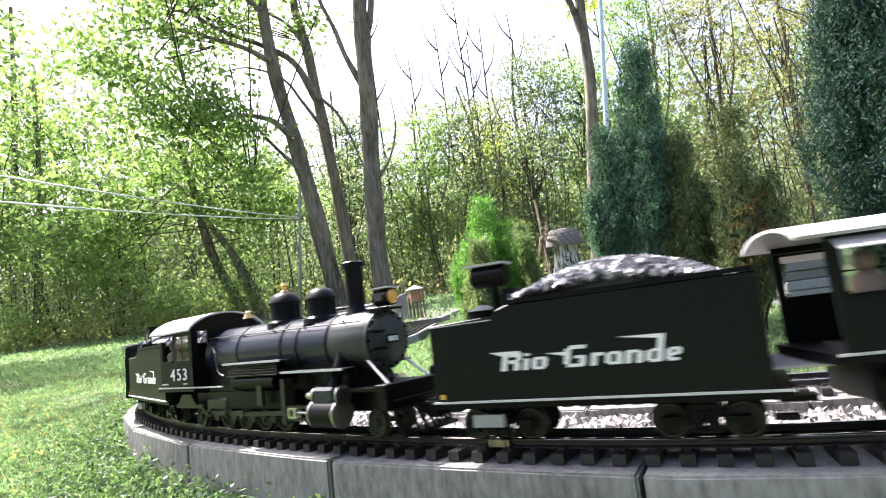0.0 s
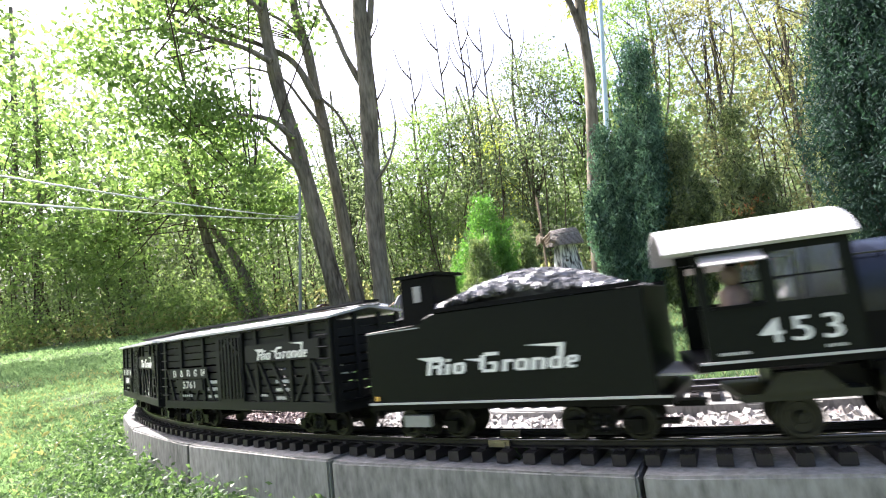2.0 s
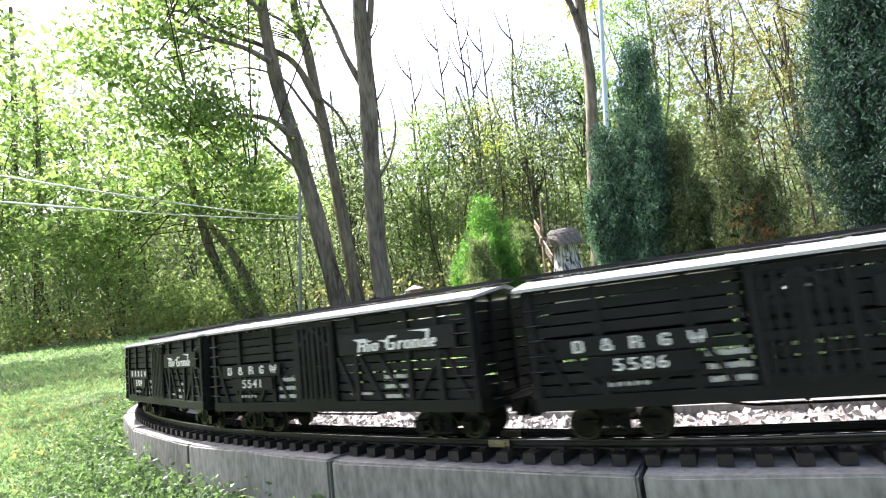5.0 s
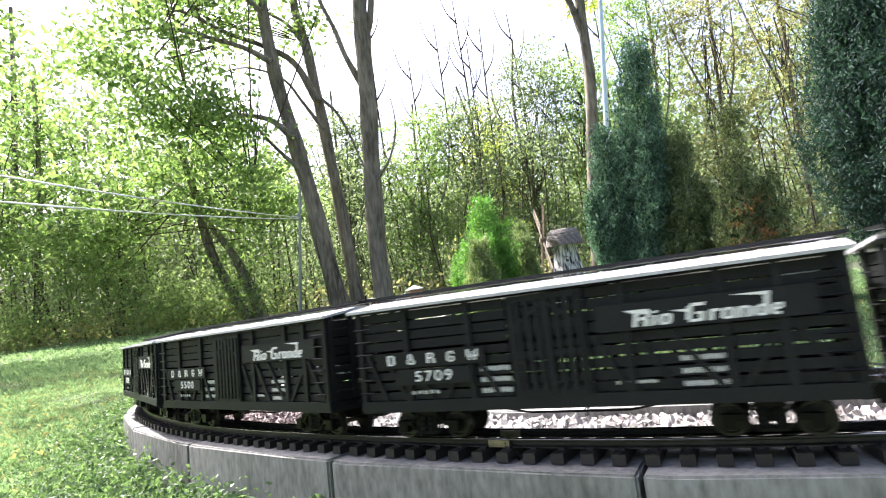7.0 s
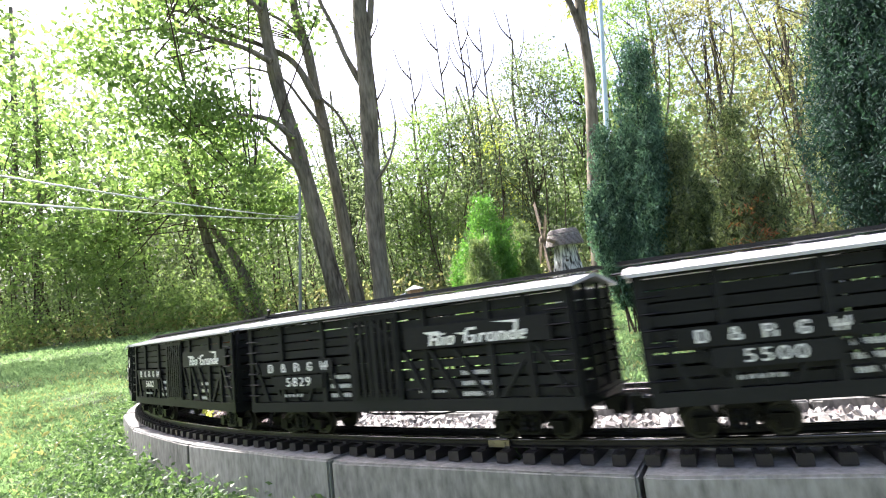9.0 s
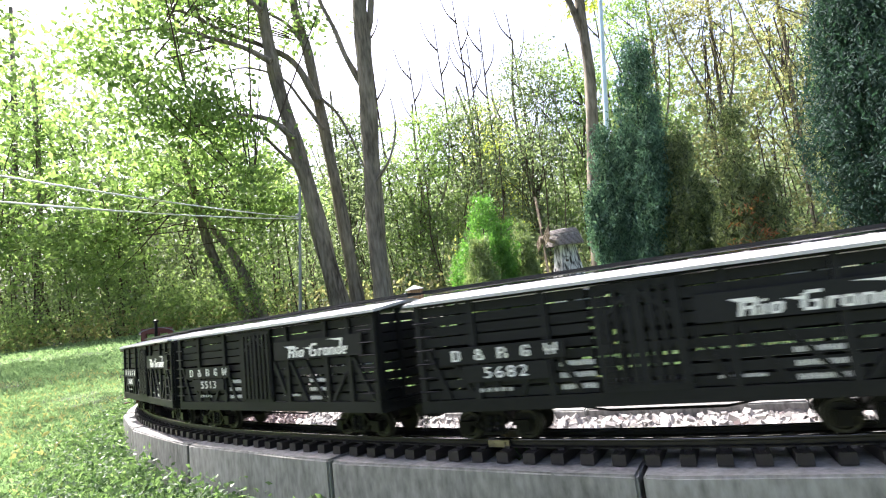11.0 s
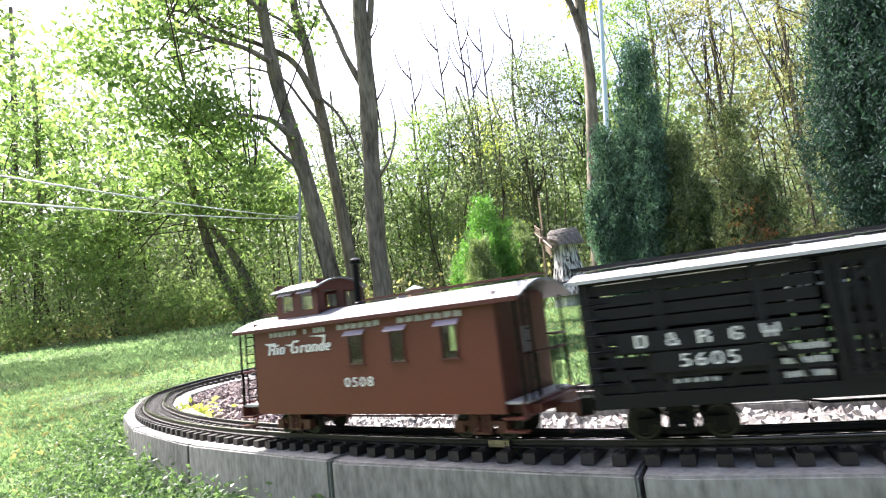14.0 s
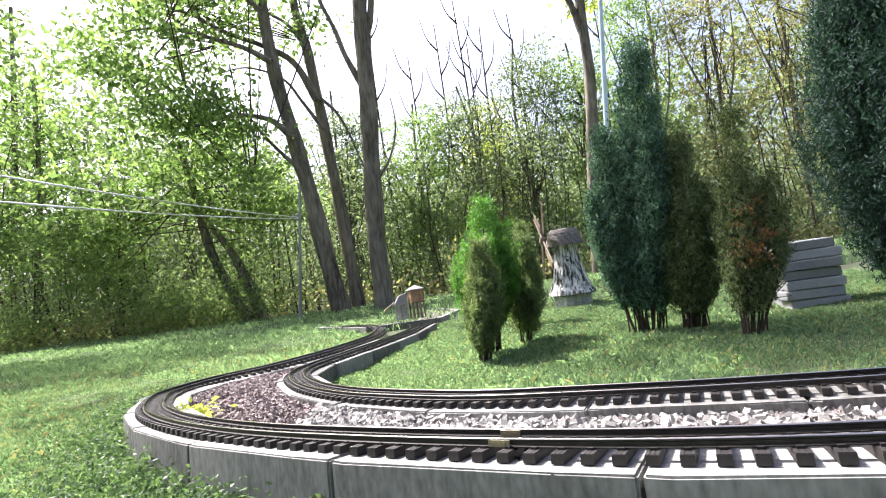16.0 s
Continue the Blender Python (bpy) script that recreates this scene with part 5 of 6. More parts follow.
def tender(label):
    t = new("tender")
    L, w = 0.153, 0.06
    bm = box(B(), -L, L, -w + 0.004, w - 0.004, 0.036, 0.044)
    part("frame", bm, BLACK, t)
    part("trim_line", box(B(), -L - 0.002, L + 0.012, -w - 0.0022, -w + 0.0, 0.0425, 0.0445), GREY_LINE, t, "pale grey line along the sill")
    side = [(-L, 0.044), (L, 0.044), (L, 0.138), (-0.064, 0.135), (-0.075, 0.131), (-0.081, 0.124), (-L, 0.122)]
    part("tank", prism(B(), side, -w, w, "y"), TENDER_GREEN, t, "dark olive-black tank with stepped coal boards", bevel=0.0012)
    part("edge_line", prism(B(), [(-L, 0.1195), (-0.082, 0.1215), (-0.082, 0.1225), (-L, 0.1205)], -w - 0.0006, -w + 0.0002, "y"), GREY_LINE, t)
    part("rim", prism(B(), [(-0.062, 0.1355), (L, 0.1385), (L, 0.1425), (-0.062, 0.1395)], -w - 0.0008, -w + 0.0025, "y"), BLACK, t)
    part("rim", prism(B(), [(-0.062, 0.1355), (L, 0.1385), (L, 0.1425), (-0.062, 0.1395)], w - 0.0025, w + 0.0008, "y"), BLACK, t)
    part("bunker_back", box(B(), -0.068, -0.062, -w + 0.002, w - 0.002, 0.13, 0.146), BLACK, t)
    # heap of coal
    rng = np.random.default_rng(3)
    v, f = [], []
    quads = [(0, 4, 6, 2), (1, 3, 7, 5), (0, 1, 5, 4), (2, 6, 7, 3), (0, 2, 3, 1), (4, 5, 7, 6)]
    cube = np.array([(i, j, k) for i in (-1, 1) for j in (-1, 1) for k in (-1, 1)], float)
    for i in range(1500):
        x, y = rng.uniform(-0.06, 0.14), rng.uniform(-0.054, 0.054)
        z = 0.137 + 0.03 * max(0.0, 1 - ((x - 0.03) / 0.1) ** 2) * max(0.0, 1 - (y / 0.07) ** 2)
        q = np.array(Euler(rng.uniform(0, 6, 3)).to_matrix())
        o = len(v)
        v.extend(((cube * rng.uniform(0.4, 1, (8, 3))) @ q * 0.0042 + (x, y, z)).tolist())
        f.extend([tuple(o + k for k in a) for a in quads])
    me = bpy.data.meshes.new("coal_load")
    me.from_pydata(v, [], f)
    part("coal_load", me, COAL, t, "heap of glinting broken coal")
    bm = B()
    pts = [(-0.06, 0.134), (-0.03, 0.148), (0.0, 0.16), (0.04, 0.164), (0.1, 0.15), (0.148, 0.138), (0.148, 0.13), (-0.06, 0.13)]
    part("coal_floor", prism(B(), [(x, z - 0.006) for x, z in pts], -0.03, 0.03, "y"), COAL, t)
    # doghouse and water hatch on the back deck
    bm = box(B(), -0.118, -0.072, -0.035, 0.02, 0.123, 0.178)
    hut = part("doghouse", bm, BLACK, t, "small black brakeman's shelter", bevel=0.001) if not label.startswith("leading") else None
    if hut:
        part("shelter_roof", box(B(), -0.122, -0.066, -0.04, 0.025, 0.178, 0.1815), BLACK, hut)
        part("shelter_window", box(B(), -0.1, -0.09, -0.0357, -0.0352, 0.15, 0.168), PLATFORM, hut)
    part("water_hatch", lathe(B(), [(0.018, 0.122), (0.018, 0.132), (0.02, 0.133), (0.004, 0.139)], (-0.13 if hut else -0.115, 0.0, 0), seg=14), BLACK, t, smooth=40)
    if not hut:
        head = part("rear_headlight", rod(B(), (-0.112, -0.02, 0.168), (-0.075, -0.02, 0.168), 0.012), BLACK, t, "black backup lamp on a stalk", smooth=40)
        part("lamp_stalk", rod(B(), (-0.09, -0.02, 0.124), (-0.09, -0.02, 0.16), 0.005), BLACK, head)
        part("lamp_shade", box(B(), -0.118, -0.072, -0.033, -0.007, 0.179, 0.1815), PLATFORM, head)
        part("bracket", box(B(), -0.076, -0.062, -0.034, -0.006, 0.124, 0.152), BLACK, t)
    part("back_ladder", box(B(), -L - 0.004, -L - 0.001, 0.03, 0.05, 0.05, 0.122), BLACK, t)
    part("marker", box(B(), -0.146, -0.14, -w - 0.002, -w, 0.047, 0.052), BRASS, t)
    script_mark(t, -0.09, 0.083, 0.0715, 0.095, -w - 0.0003)
    part("apron", box(B(), L - 0.002, L + 0.04, -w + 0.012, w - 0.012, 0.0585, 0.0605), PLATFORM, t, "pale grey footplate between tender and engine")
    part("apron_bracket", box(B(), L - 0.002, L + 0.012, -w + 0.002, w - 0.002, 0.036, 0.0445), BLACK, t)
    part("step", box(B(), L - 0.006, L + 0.014, -0.055, -0.04, 0.02, 0.023), BLACK, t)
    part("drawbar", box(B(), L, L + 0.03, -0.008, 0.008, 0.026, 0.031), BLACK, t)
    part("toolbox", box(B(), -0.117, -0.084, -0.052, -0.045, 0.017, 0.029), PLATFORM, t, "pale box slung under the frame")
    coupler(t, -L, -1)
    for x in (-0.096, 0.096):
        truck(t, x, 0.03, 0.0155)
    return tagged(t, label, "tender", "tenders")


def engine_cab(t, x0, x1, number, arch=0.0265):
    """Cab with side windows, sheltered seat and an arched roof."""
    w = 0.0605
    for s in (-1, 1):
        y = s * w
        bm = panel(B(), [x0, x0 + 0.008, x0 + 0.046, x0 + 0.056, x1 - 0.01, x1], [0.07, 0.111, 0.15, 0.162], {(1, 1), (3, 1)}, y, 0.0024)
        part("cab_side", bm, TENDER_GREEN, t, "dark green cab side")
        fr = B()
        xm = (x0 + 0.056 + x1 - 0.01) / 2
        box(fr, xm - 0.001, xm + 0.001, y - 0.0008, y + 0.0008, 0.111, 0.15)
        box(fr, x0 + 0.056, x1 - 0.01, y - 0.0008, y + 0.0008, 0.129, 0.1305)
        win = part("cab_window", fr, BLACK, t, "divided cab window")
        part("pane", box(B(), x0 + 0.056, x1 - 0.01, y - 0.0003, y + 0.0003, 0.111, 0.15), GLASS, win).visible_shadow = False
        part("awning", prism(B(), [(y, 0.152), (y + s * 0.014, 0.144), (y + s * 0.014, 0.145), (y, 0.1535)], x0 + 0.004, x0 + 0.05), PLATFORM, t, "pale grey folding awning")
        part("arm_rest", box(B(), x0 + 0.008, x0 + 0.046, y - 0.002, y + 0.002, 0.109, 0.112), BLACK, t)
    bm = B()
    box(bm, x1 - 0.0025, x1, -w, w, 0.07, 0.11)
    for y0, y1 in ((-w, -0.05), (-0.034, 0.034), (0.05, w)):
        box(bm, x1 - 0.0025, x1, y0, y1, 0.11, 0.158)
    part("cab_front", bm, BLACK, t)
    arc = [(math.sin(a) * 0.068, 0.158 + arch * (math.cos(a) - math.cos(1.25)) / (1 - math.cos(1.25))) for a in np.linspace(-1.25, 1.25, 15)]
    sc = 0.068 / max(u for u, _ in arc)
    arc = [(u * sc, z) for u, z in arc]
    part("cab_roof", prism(B(), arc + [(u * 0.97, z - 0.0025) for u, z in arc[::-1]], x0 - 0.022, x1 + 0.004), ROOF, t, "arched roof with a pale sheen put into its colour", smooth=40)
    part("gable", prism(B(), [(u * 0.93, z - 0.003) for u, z in arc], x1 - 0.003, x1 - 0.0005), BLACK, t)
    part("cab_floor", box(B(), x0 - 0.01, x1, -w, w, 0.062, 0.07), BLACK, t)
    part("trim_line", box(B(), x0 - 0.006, x1 + 0.09, -w - 0.0022, -w - 0.0005, 0.0675, 0.0695), GREY_LINE, t, "pale grey edge of the running board")
    if number:
        lettering("engine_number", number, 0.0265, WHITE, t, pose((x0 + x1) / 2 + 0.012, -w - 0.0016, 0.0885, 90, 0, 0), "white painted engine number")
        blocks_mark(t, x0 + 0.008, x0 + 0.03, 0.0735, 0.076, -w - 0.0016, 5, GREY_LINE, gap=0.15)
        blocks_mark(t, x1 - 0.03, x1 - 0.016, 0.0735, 0.076, -w - 0.0016, 3, GREY_LINE, gap=0.15)
    # the driver doll, a plain shape
    bm = lathe(B(), [(0.002, 0.106), (0.011, 0.108), (0.012, 0.122), (0.005, 0.128), (0.0075, 0.131), (0.008, 0.138), (0.004, 0.143)], (x0 + 0.028, -w + 0.012, 0), seg=12)
    part("driver_doll", bm, FIGURE, t, "small painted driver doll at the window", smooth=60)


RODS = []


def locomotive(label, number):
    t = new("steam_locomotive")
    zc = 0.1125
    # boiler in its bands, firebox, smokebox
    part("boiler", lathe(B(), [(0.041, -0.155), (0.041, -0.06), (0.0405, 0.05), (0.0375, 0.082), (0.0365, 0.145)], (0, 0, zc), "x", 32), BOILER, t, "black boiler with a soft sheen and a painted sky tint", smooth=40)
    part("smokebox", lathe(B(), [(0.0372, 0.145), (0.0372, 0.213), (0.035, 0.217)], (0, 0, zc), "x", 32), SMOKEBOX, t, "grey graphite smokebox", smooth=40)
    front = part("smokebox_front", lathe(B(), [(0.0365, 0.216), (0.0365, 0.219), (0.03, 0.2195), (0.029, 0.222), (0.012, 0.227), (0.004, 0.228)], (0, 0, zc), "x", 28), SMOKEBOX, t, "dull grey smokebox door", smooth=40)
    for k in range(16):
        a = k * math.tau / 16
        part("door_clamp", rod(B(), (0.219, math.cos(a) * 0.033, zc + math.sin(a) * 0.033), (0.2225, math.cos(a) * 0.033, zc + math.sin(a) * 0.033), 0.0018, seg=6), BLACK, front)
    plate = part("number_plate", box(B(), 0.2275, 0.2295, -0.0095, 0.0095, zc - 0.005, zc + 0.005), BLACK, front, "small number plate")
    blocks_plate = B()
    for k in range(3):
        box(blocks_plate, 0.2295, 0.2299, -0.0075 + k * 0.0055, -0.0035 + k * 0.0055, zc - 0.003, zc + 0.003)
    part("plate_bars", blocks_plate, WHITE, plate)
    part("door_hinge", box(B(), 0.223, 0.2265, -0.028, 0.004, zc + 0.008, zc + 0.0115), BLACK, front)
    part("door_hinge", box(B(), 0.223, 0.2265, -0.028, 0.004, zc - 0.012, zc - 0.0085), BLACK, front)
    for x, r in ((-0.06, 0.0418), (0.05, 0.0412), (0.082, 0.0383), (0.145, 0.0383)):
        part("boiler_band", lathe(B(), [(r, x - 0.0022), (r, x + 0.0022)], (0, 0, zc), "x", 32), BLACK, t, smooth=40)
    # Plain black block, added to keep the gap under the boiler dark
    part("boiler_saddle", box(B(), -0.07, 0.19, -0.03, 0.03, 0.048, 0.092), BLACK, t)
    part("firebox", box(B(), -0.155, -0.06, -0.037, 0.037, 0.05, 0.11), BLACK, t, bevel=0.002)
    # domes, stack, bell, whistle
    dome = [(0.028, -0.004), (0.0265, 0.003), (0.0225, 0.006), (0.0215, 0.01), (0.0215, 0.028), (0.0235, 0.029), (0.0225, 0.031), (0.019, 0.037), (0.012, 0.0415), (0.004, 0.043)]
    for x, z, s in ((0.011, 0.1475, 1.0), (0.096, 0.1465, 0.93)):
        part("dome", lathe(B(), [(r * s, h * s * 1.12) for r, h in dome], (x, 0, z), seg=24), BLACK, t, "glossy black dome with raised bands", smooth=35)
        part("dome_ring", lathe(B(), [(0.0235 * s, 0.03 * s), (0.0243 * s, 0.0315 * s), (0.0235 * s, 0.033 * s)], (x, 0, z), seg=24), BLACK, t, smooth=60)
    part("chimney", lathe(B(), [(0.018, 0.142), (0.0145, 0.149), (0.0115, 0.156), (0.0108, 0.165), (0.0122, 0.205), (0.0125, 0.207), (0.0152, 0.208), (0.0152, 0.214), (0.0135, 0.2155), (0.01, 0.2155), (0.0092, 0.2)], (0.168, 0, 0), seg=24),
         BLACK, t, "tall dull black chimney with a rim", smooth=35)
    part("safety_valve", lathe(B(), [(0.005, 0.192), (0.006, 0.196), (0.004, 0.198), (0.0055, 0.205), (0.003, 0.209)], (0.012, 0.0, 0), seg=12), BRASS, t, "brass safety valve", smooth=40)
    part("whistle", lathe(B(), [(0.004, 0.17), (0.005, 0.18), (0.003, 0.186), (0.005, 0.19), (0.005, 0.2)], (-0.016, 0.004, -0.006), seg=12), BRASS, t, "brass whistle", smooth=40)
    bell = part("bell", lathe(B(), [(0.0085, 0.166), (0.0065, 0.17), (0.005, 0.176), (0.002, 0.178)], (-0.09, 0, 0), seg=14), BRASS, t, "small brass bell", smooth=40)
    part("bell_frame", rod(B(), (-0.09, 0, 0.15), (-0.09, 0, 0.168), 0.004), BLACK, bell)
    # headlight on its bracket
    part("bracket", box(B(), 0.205, 0.232, -0.018, 0.018, 0.1475, 0.1505), BLACK, t)
    lampb = part("headlight", rod(B(), (0.209, 0, 0.163), (0.235, 0, 0.163), 0.0105, seg=20), BLACK, t, "black drum headlight with an amber lens", smooth=40)
    part("headlight_lens", lathe(B(), [(0.0088, 0.2352), (0.007, 0.237), (0.002, 0.238)], (0, 0, 0.163), "x", 18), LENS, lampb, smooth=60)
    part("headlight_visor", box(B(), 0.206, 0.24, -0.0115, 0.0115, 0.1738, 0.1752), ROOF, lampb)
    part("number_board", box(B(), 0.214, 0.228, -0.0116, -0.0106, 0.159, 0.1665), SMOKEBOX, lampb)
    # handrail, pipes, running boards
    for s in (-1, 1):
        part("handrail", rod(B(), (-0.15, s * 0.034, 0.141), (0.21, s * 0.033, 0.137), 0.0009, seg=6), SMOKEBOX, t, "thin grey handrail")
        for x in (-0.13, -0.05, 0.03, 0.1, 0.18):
            part("stanchion", rod(B(), (x, s * 0.031, 0.136), (x, s * 0.035, 0.141), 0.0014, seg=6), BLACK, t)
        part("running_board", box(B(), -0.07, 0.075, s * 0.0445 - 0.014, s * 0.0445 + 0.014, 0.098, 0.1), BLACK, t)
        part("edge_strip", box(B(), -0.07, 0.075, s * 0.0585 - 0.0005, s * 0.0585 + 0.0008, 0.098, 0.1008), GREY_LINE, t)
        part("running_board", box(B(), 0.075, 0.2, s * 0.0445 - 0.014, s * 0.0445 + 0.014, 0.082, 0.084), BLACK, t)
        part("edge_strip", box(B(), 0.075, 0.2, s * 0.0585 - 0.0005, s * 0.0585 + 0.0008, 0.082, 0.0848), GREY_LINE, t)
        for k in range(5):
            part("cooling_pipe", rod(B(), (-0.06, s * 0.056, 0.096 - 0.0036 * k), (0.065, s * 0.056, 0.096 - 0.0036 * k), 0.0015, seg=6), BLACK, t)
        part("air_tank", rod(B(), (-0.055, s * 0.045, 0.072), (0.05, s * 0.045, 0.072), 0.011, seg=16), BLACK, t, smooth=40)
        bm = B()
        limb(bm, [(-0.13, s * 0.04, 0.125), (-0.115, s * 0.046, 0.118), (-0.1, s * 0.05, 0.09), (-0.08, s * 0.052, 0.083)], 0.0012, 0.0012, 6, 6)
        part("steam_pipe", bm, SMOKEBOX, t, "curved grey pipe")
        part("smokebox_brace", rod(B(), (0.2, s * 0.026, 0.098), (0.252, s * 0.036, 0.062), 0.0018, seg=6), STEEL, t, "slanting bright brace")
        # cylinder with its valve chest
        cyl_ = part("cylinder", rod(B(), (0.142, s * 0.053, 0.032), (0.186, s * 0.053, 0.032), 0.0165, seg=22), BLACK, t, "black steam cylinder with bright covers", smooth=40)
        part("valve_chest", box(B(), 0.144, 0.184, s * 0.05 - 0.013, s * 0.05 + 0.013, 0.038, 0.064), BOILER, cyl_, bevel=0.004)
        for x in (0.1405, 0.186):
            part("cylinder_cover", lathe(B(), [(0.0172, x), (0.0172, x + 0.002)], (0, s * 0.053, 0.032), "x", 22), STEEL, cyl_, smooth=40)
            part("chest_cover", lathe(B(), [(0.0122, x), (0.0122, x + 0.002)], (0, s * 0.05, 0.053), "x", 18), STEEL, cyl_, smooth=40)
        part("valve_spindle", rod(B(), (0.122, s * 0.05, 0.053), (0.142, s * 0.05, 0.053), 0.005, 0.007, 12), STEEL, cyl_, smooth=40)
        part("steam_inlet", rod(B(), (0.168, s * 0.03, 0.1), (0.168, s * 0.048, 0.06), 0.007), BLACK, t, smooth=40)
        # guide bars, frames, reach gear
        part("guide_bar", box(B(), 0.075, 0.142, s * 0.053 - 0.003, s * 0.053 + 0.003, 0.038, 0.041), OLIVE, t)
        part("guide_bar", box(B(), 0.075, 0.142, s * 0.053 - 0.003, s * 0.053 + 0.003, 0.022, 0.025), OLIVE, t)
        part("guide_yoke", box(B(), 0.072, 0.08, s * 0.05 - 0.008, s * 0.05 + 0.008, 0.018, 0.075), OLIVE, t)
        part("outside_frame", box(B(), -0.15, 0.07, s * 0.0405 - 0.002, s * 0.0405 + 0.002, 0.034, 0.058), BLACK, t)
        part("link_hanger", box(B(), 0.01, 0.022, s * 0.052 - 0.003, s * 0.052 + 0.003, 0.04, 0.078), OLIVE, t)
    # pilot deck, pilot, front truck
    part("frame", box(B(), -0.22, 0.25, -0.024, 0.024, 0.03, 0.055), BLACK, t)
    part("pilot_deck", box(B(), 0.19, 0.262, -0.05, 0.05, 0.056, 0.06), BLACK, t)
    part("pilot_beam", box(B(), 0.25, 0.266, -0.056, 0.056, 0.036, 0.064), BLACK, t, bevel=0.001)
    pilot = part("pilot", box(B(), 0.26, 0.28, -0.046, 0.046, 0.006, 0.01), BLACK, t, "black slatted pilot")
    for k in range(9):
        y = -0.045 + k * 0.01125
        part("pilot_bar", rod(B(), (0.266, y, 0.036), (0.286 - abs(y) * 0.3, y * 0.9, 0.008), 0.002, seg=6), BLACK, pilot)
    for y in (-0.035, 0.035):
        part("flag_stand", lathe(B(), [(0.002, 0.062), (0.0035, 0.07), (0.002, 0.074)], (0.255, y, 0), seg=8), BLACK, t)
    coupler(t, 0.262, 1, 0.03)
    wheelset(t, 0.215, 0.0165, z=0.0165)
    wheelset(t, -0.205, 0.0165, z=0.0165)
    part("trailing_frame", box(B(), -0.25, -0.16, -0.046, 0.046, 0.034, 0.04), OLIVE, t)
    part("trailing_spring", prism(B(), [(-0.235, 0.04), (-0.175, 0.04), (-0.19, 0.056), (-0.22, 0.056)], -0.05, -0.044, "y"), OLIVE, t)
    part("ash_pan", box(B(), -0.15, -0.09, -0.045, 0.045, 0.03, 0.05), OLIVE, t, bevel=0.003)
    # driving wheels, with cranks, and the rods that they carry
    R = 0.0245
    for x in (-0.12, -0.07, -0.02, 0.03):
        w = wheelset(t, x, R, mat=BLACK)
        for s in (-1, 1):
            bm = box(B(), -0.0045, 0.0045, s * 0.046 - 0.002, s * 0.046 + 0.002, -0.011, 0.0125)
            rod(bm, (0, s * 0.02, 0), (0, s * 0.047, 0), 0.004)
            rod(bm, (0, s * 0.044, 0.0095), (0, s * 0.056, 0.0095), 0.003)
            part("crank", bm, OLIVE, w)
    for s in (-1, 1):
        bm = B()
        box(bm, -0.125, 0.035, s * 0.0505 - 0.0015, s * 0.0505 + 0.0015, -0.003, 0.003)
        for x in (-0.12, -0.07, -0.02, 0.03):
            rod(bm, (x, s * 0.048, 0), (x, s * 0.0535, 0), 0.006, seg=12)
        side_rod = part("side_rod", bm, OLIVE, t, "oily olive coupling rod", at=pose(0, 0, R + 0.0095))
        bm = B()
        box(bm, -0.02, 0.1, s * 0.0545 - 0.0015, s * 0.0545 + 0.0015, -0.0028, 0.0028)
        rod(bm, (-0.02, s * 0.0525, 0), (-0.02, s * 0.0575, 0), 0.0058, seg=12)
        rod(bm, (0.1, s * 0.0525, 0), (0.1, s * 0.0575, 0), 0.005, seg=12)
        main_rod = part("main_rod", bm, OLIVE, t, "oily olive connecting rod", at=pose(0, 0, R))
        bm = box(B(), -0.008, 0.008, s * 0.053 - 0.004, s * 0.053 + 0.004, -0.0065, 0.0065)
        rod(bm, (0, s * 0.053, 0), (0.07, s * 0.053, 0), 0.002, seg=8)
        cross = part("crosshead", bm, STEEL, t, at=pose(0.1, 0, 0.032))
        RODS.append((side_rod, main_rod, cross, R))
    engine_cab(t, -0.27, -0.158, number)
    return tagged(t, label, "steam locomotive", "locomotives")


def leading_cab(label):
    """The engine in front, of which the cab and back end come into view."""
    t = new("steam_locomotive")
    engine_cab(t, -0.27, -0.158, "", 0.013)
    part("boiler", lathe(B(), [(0.041, -0.155), (0.041, 0.05), (0.037, 0.082), (0.037, 0.215)], (0, 0, 0.1125), "x", 28), BOILER, t, "black boiler with a painted sky tint", smooth=40)
    part("frame", box(B(), -0.25, 0.25, -0.04, 0.04, 0.03, 0.06), BLACK, t)
    part("running_board", box(B(), -0.16, 0.24, -0.058, 0.058, 0.082, 0.086), BLACK, t)
    for x in (-0.205, 0.215):
        wheelset(t, x, 0.0165, z=0.0165)
    for x in (-0.12, -0.07, -0.02, 0.03):
        wheelset(t, x, 0.0245, mat=BLACK)
    part("injector_pipe", rod(B(), (-0.24, -0.05, 0.05), (-0.16, -0.05, 0.046), 0.006), BLACK, t, smooth=40)
    return tagged(t, label, "steam locomotive", "locomotives")


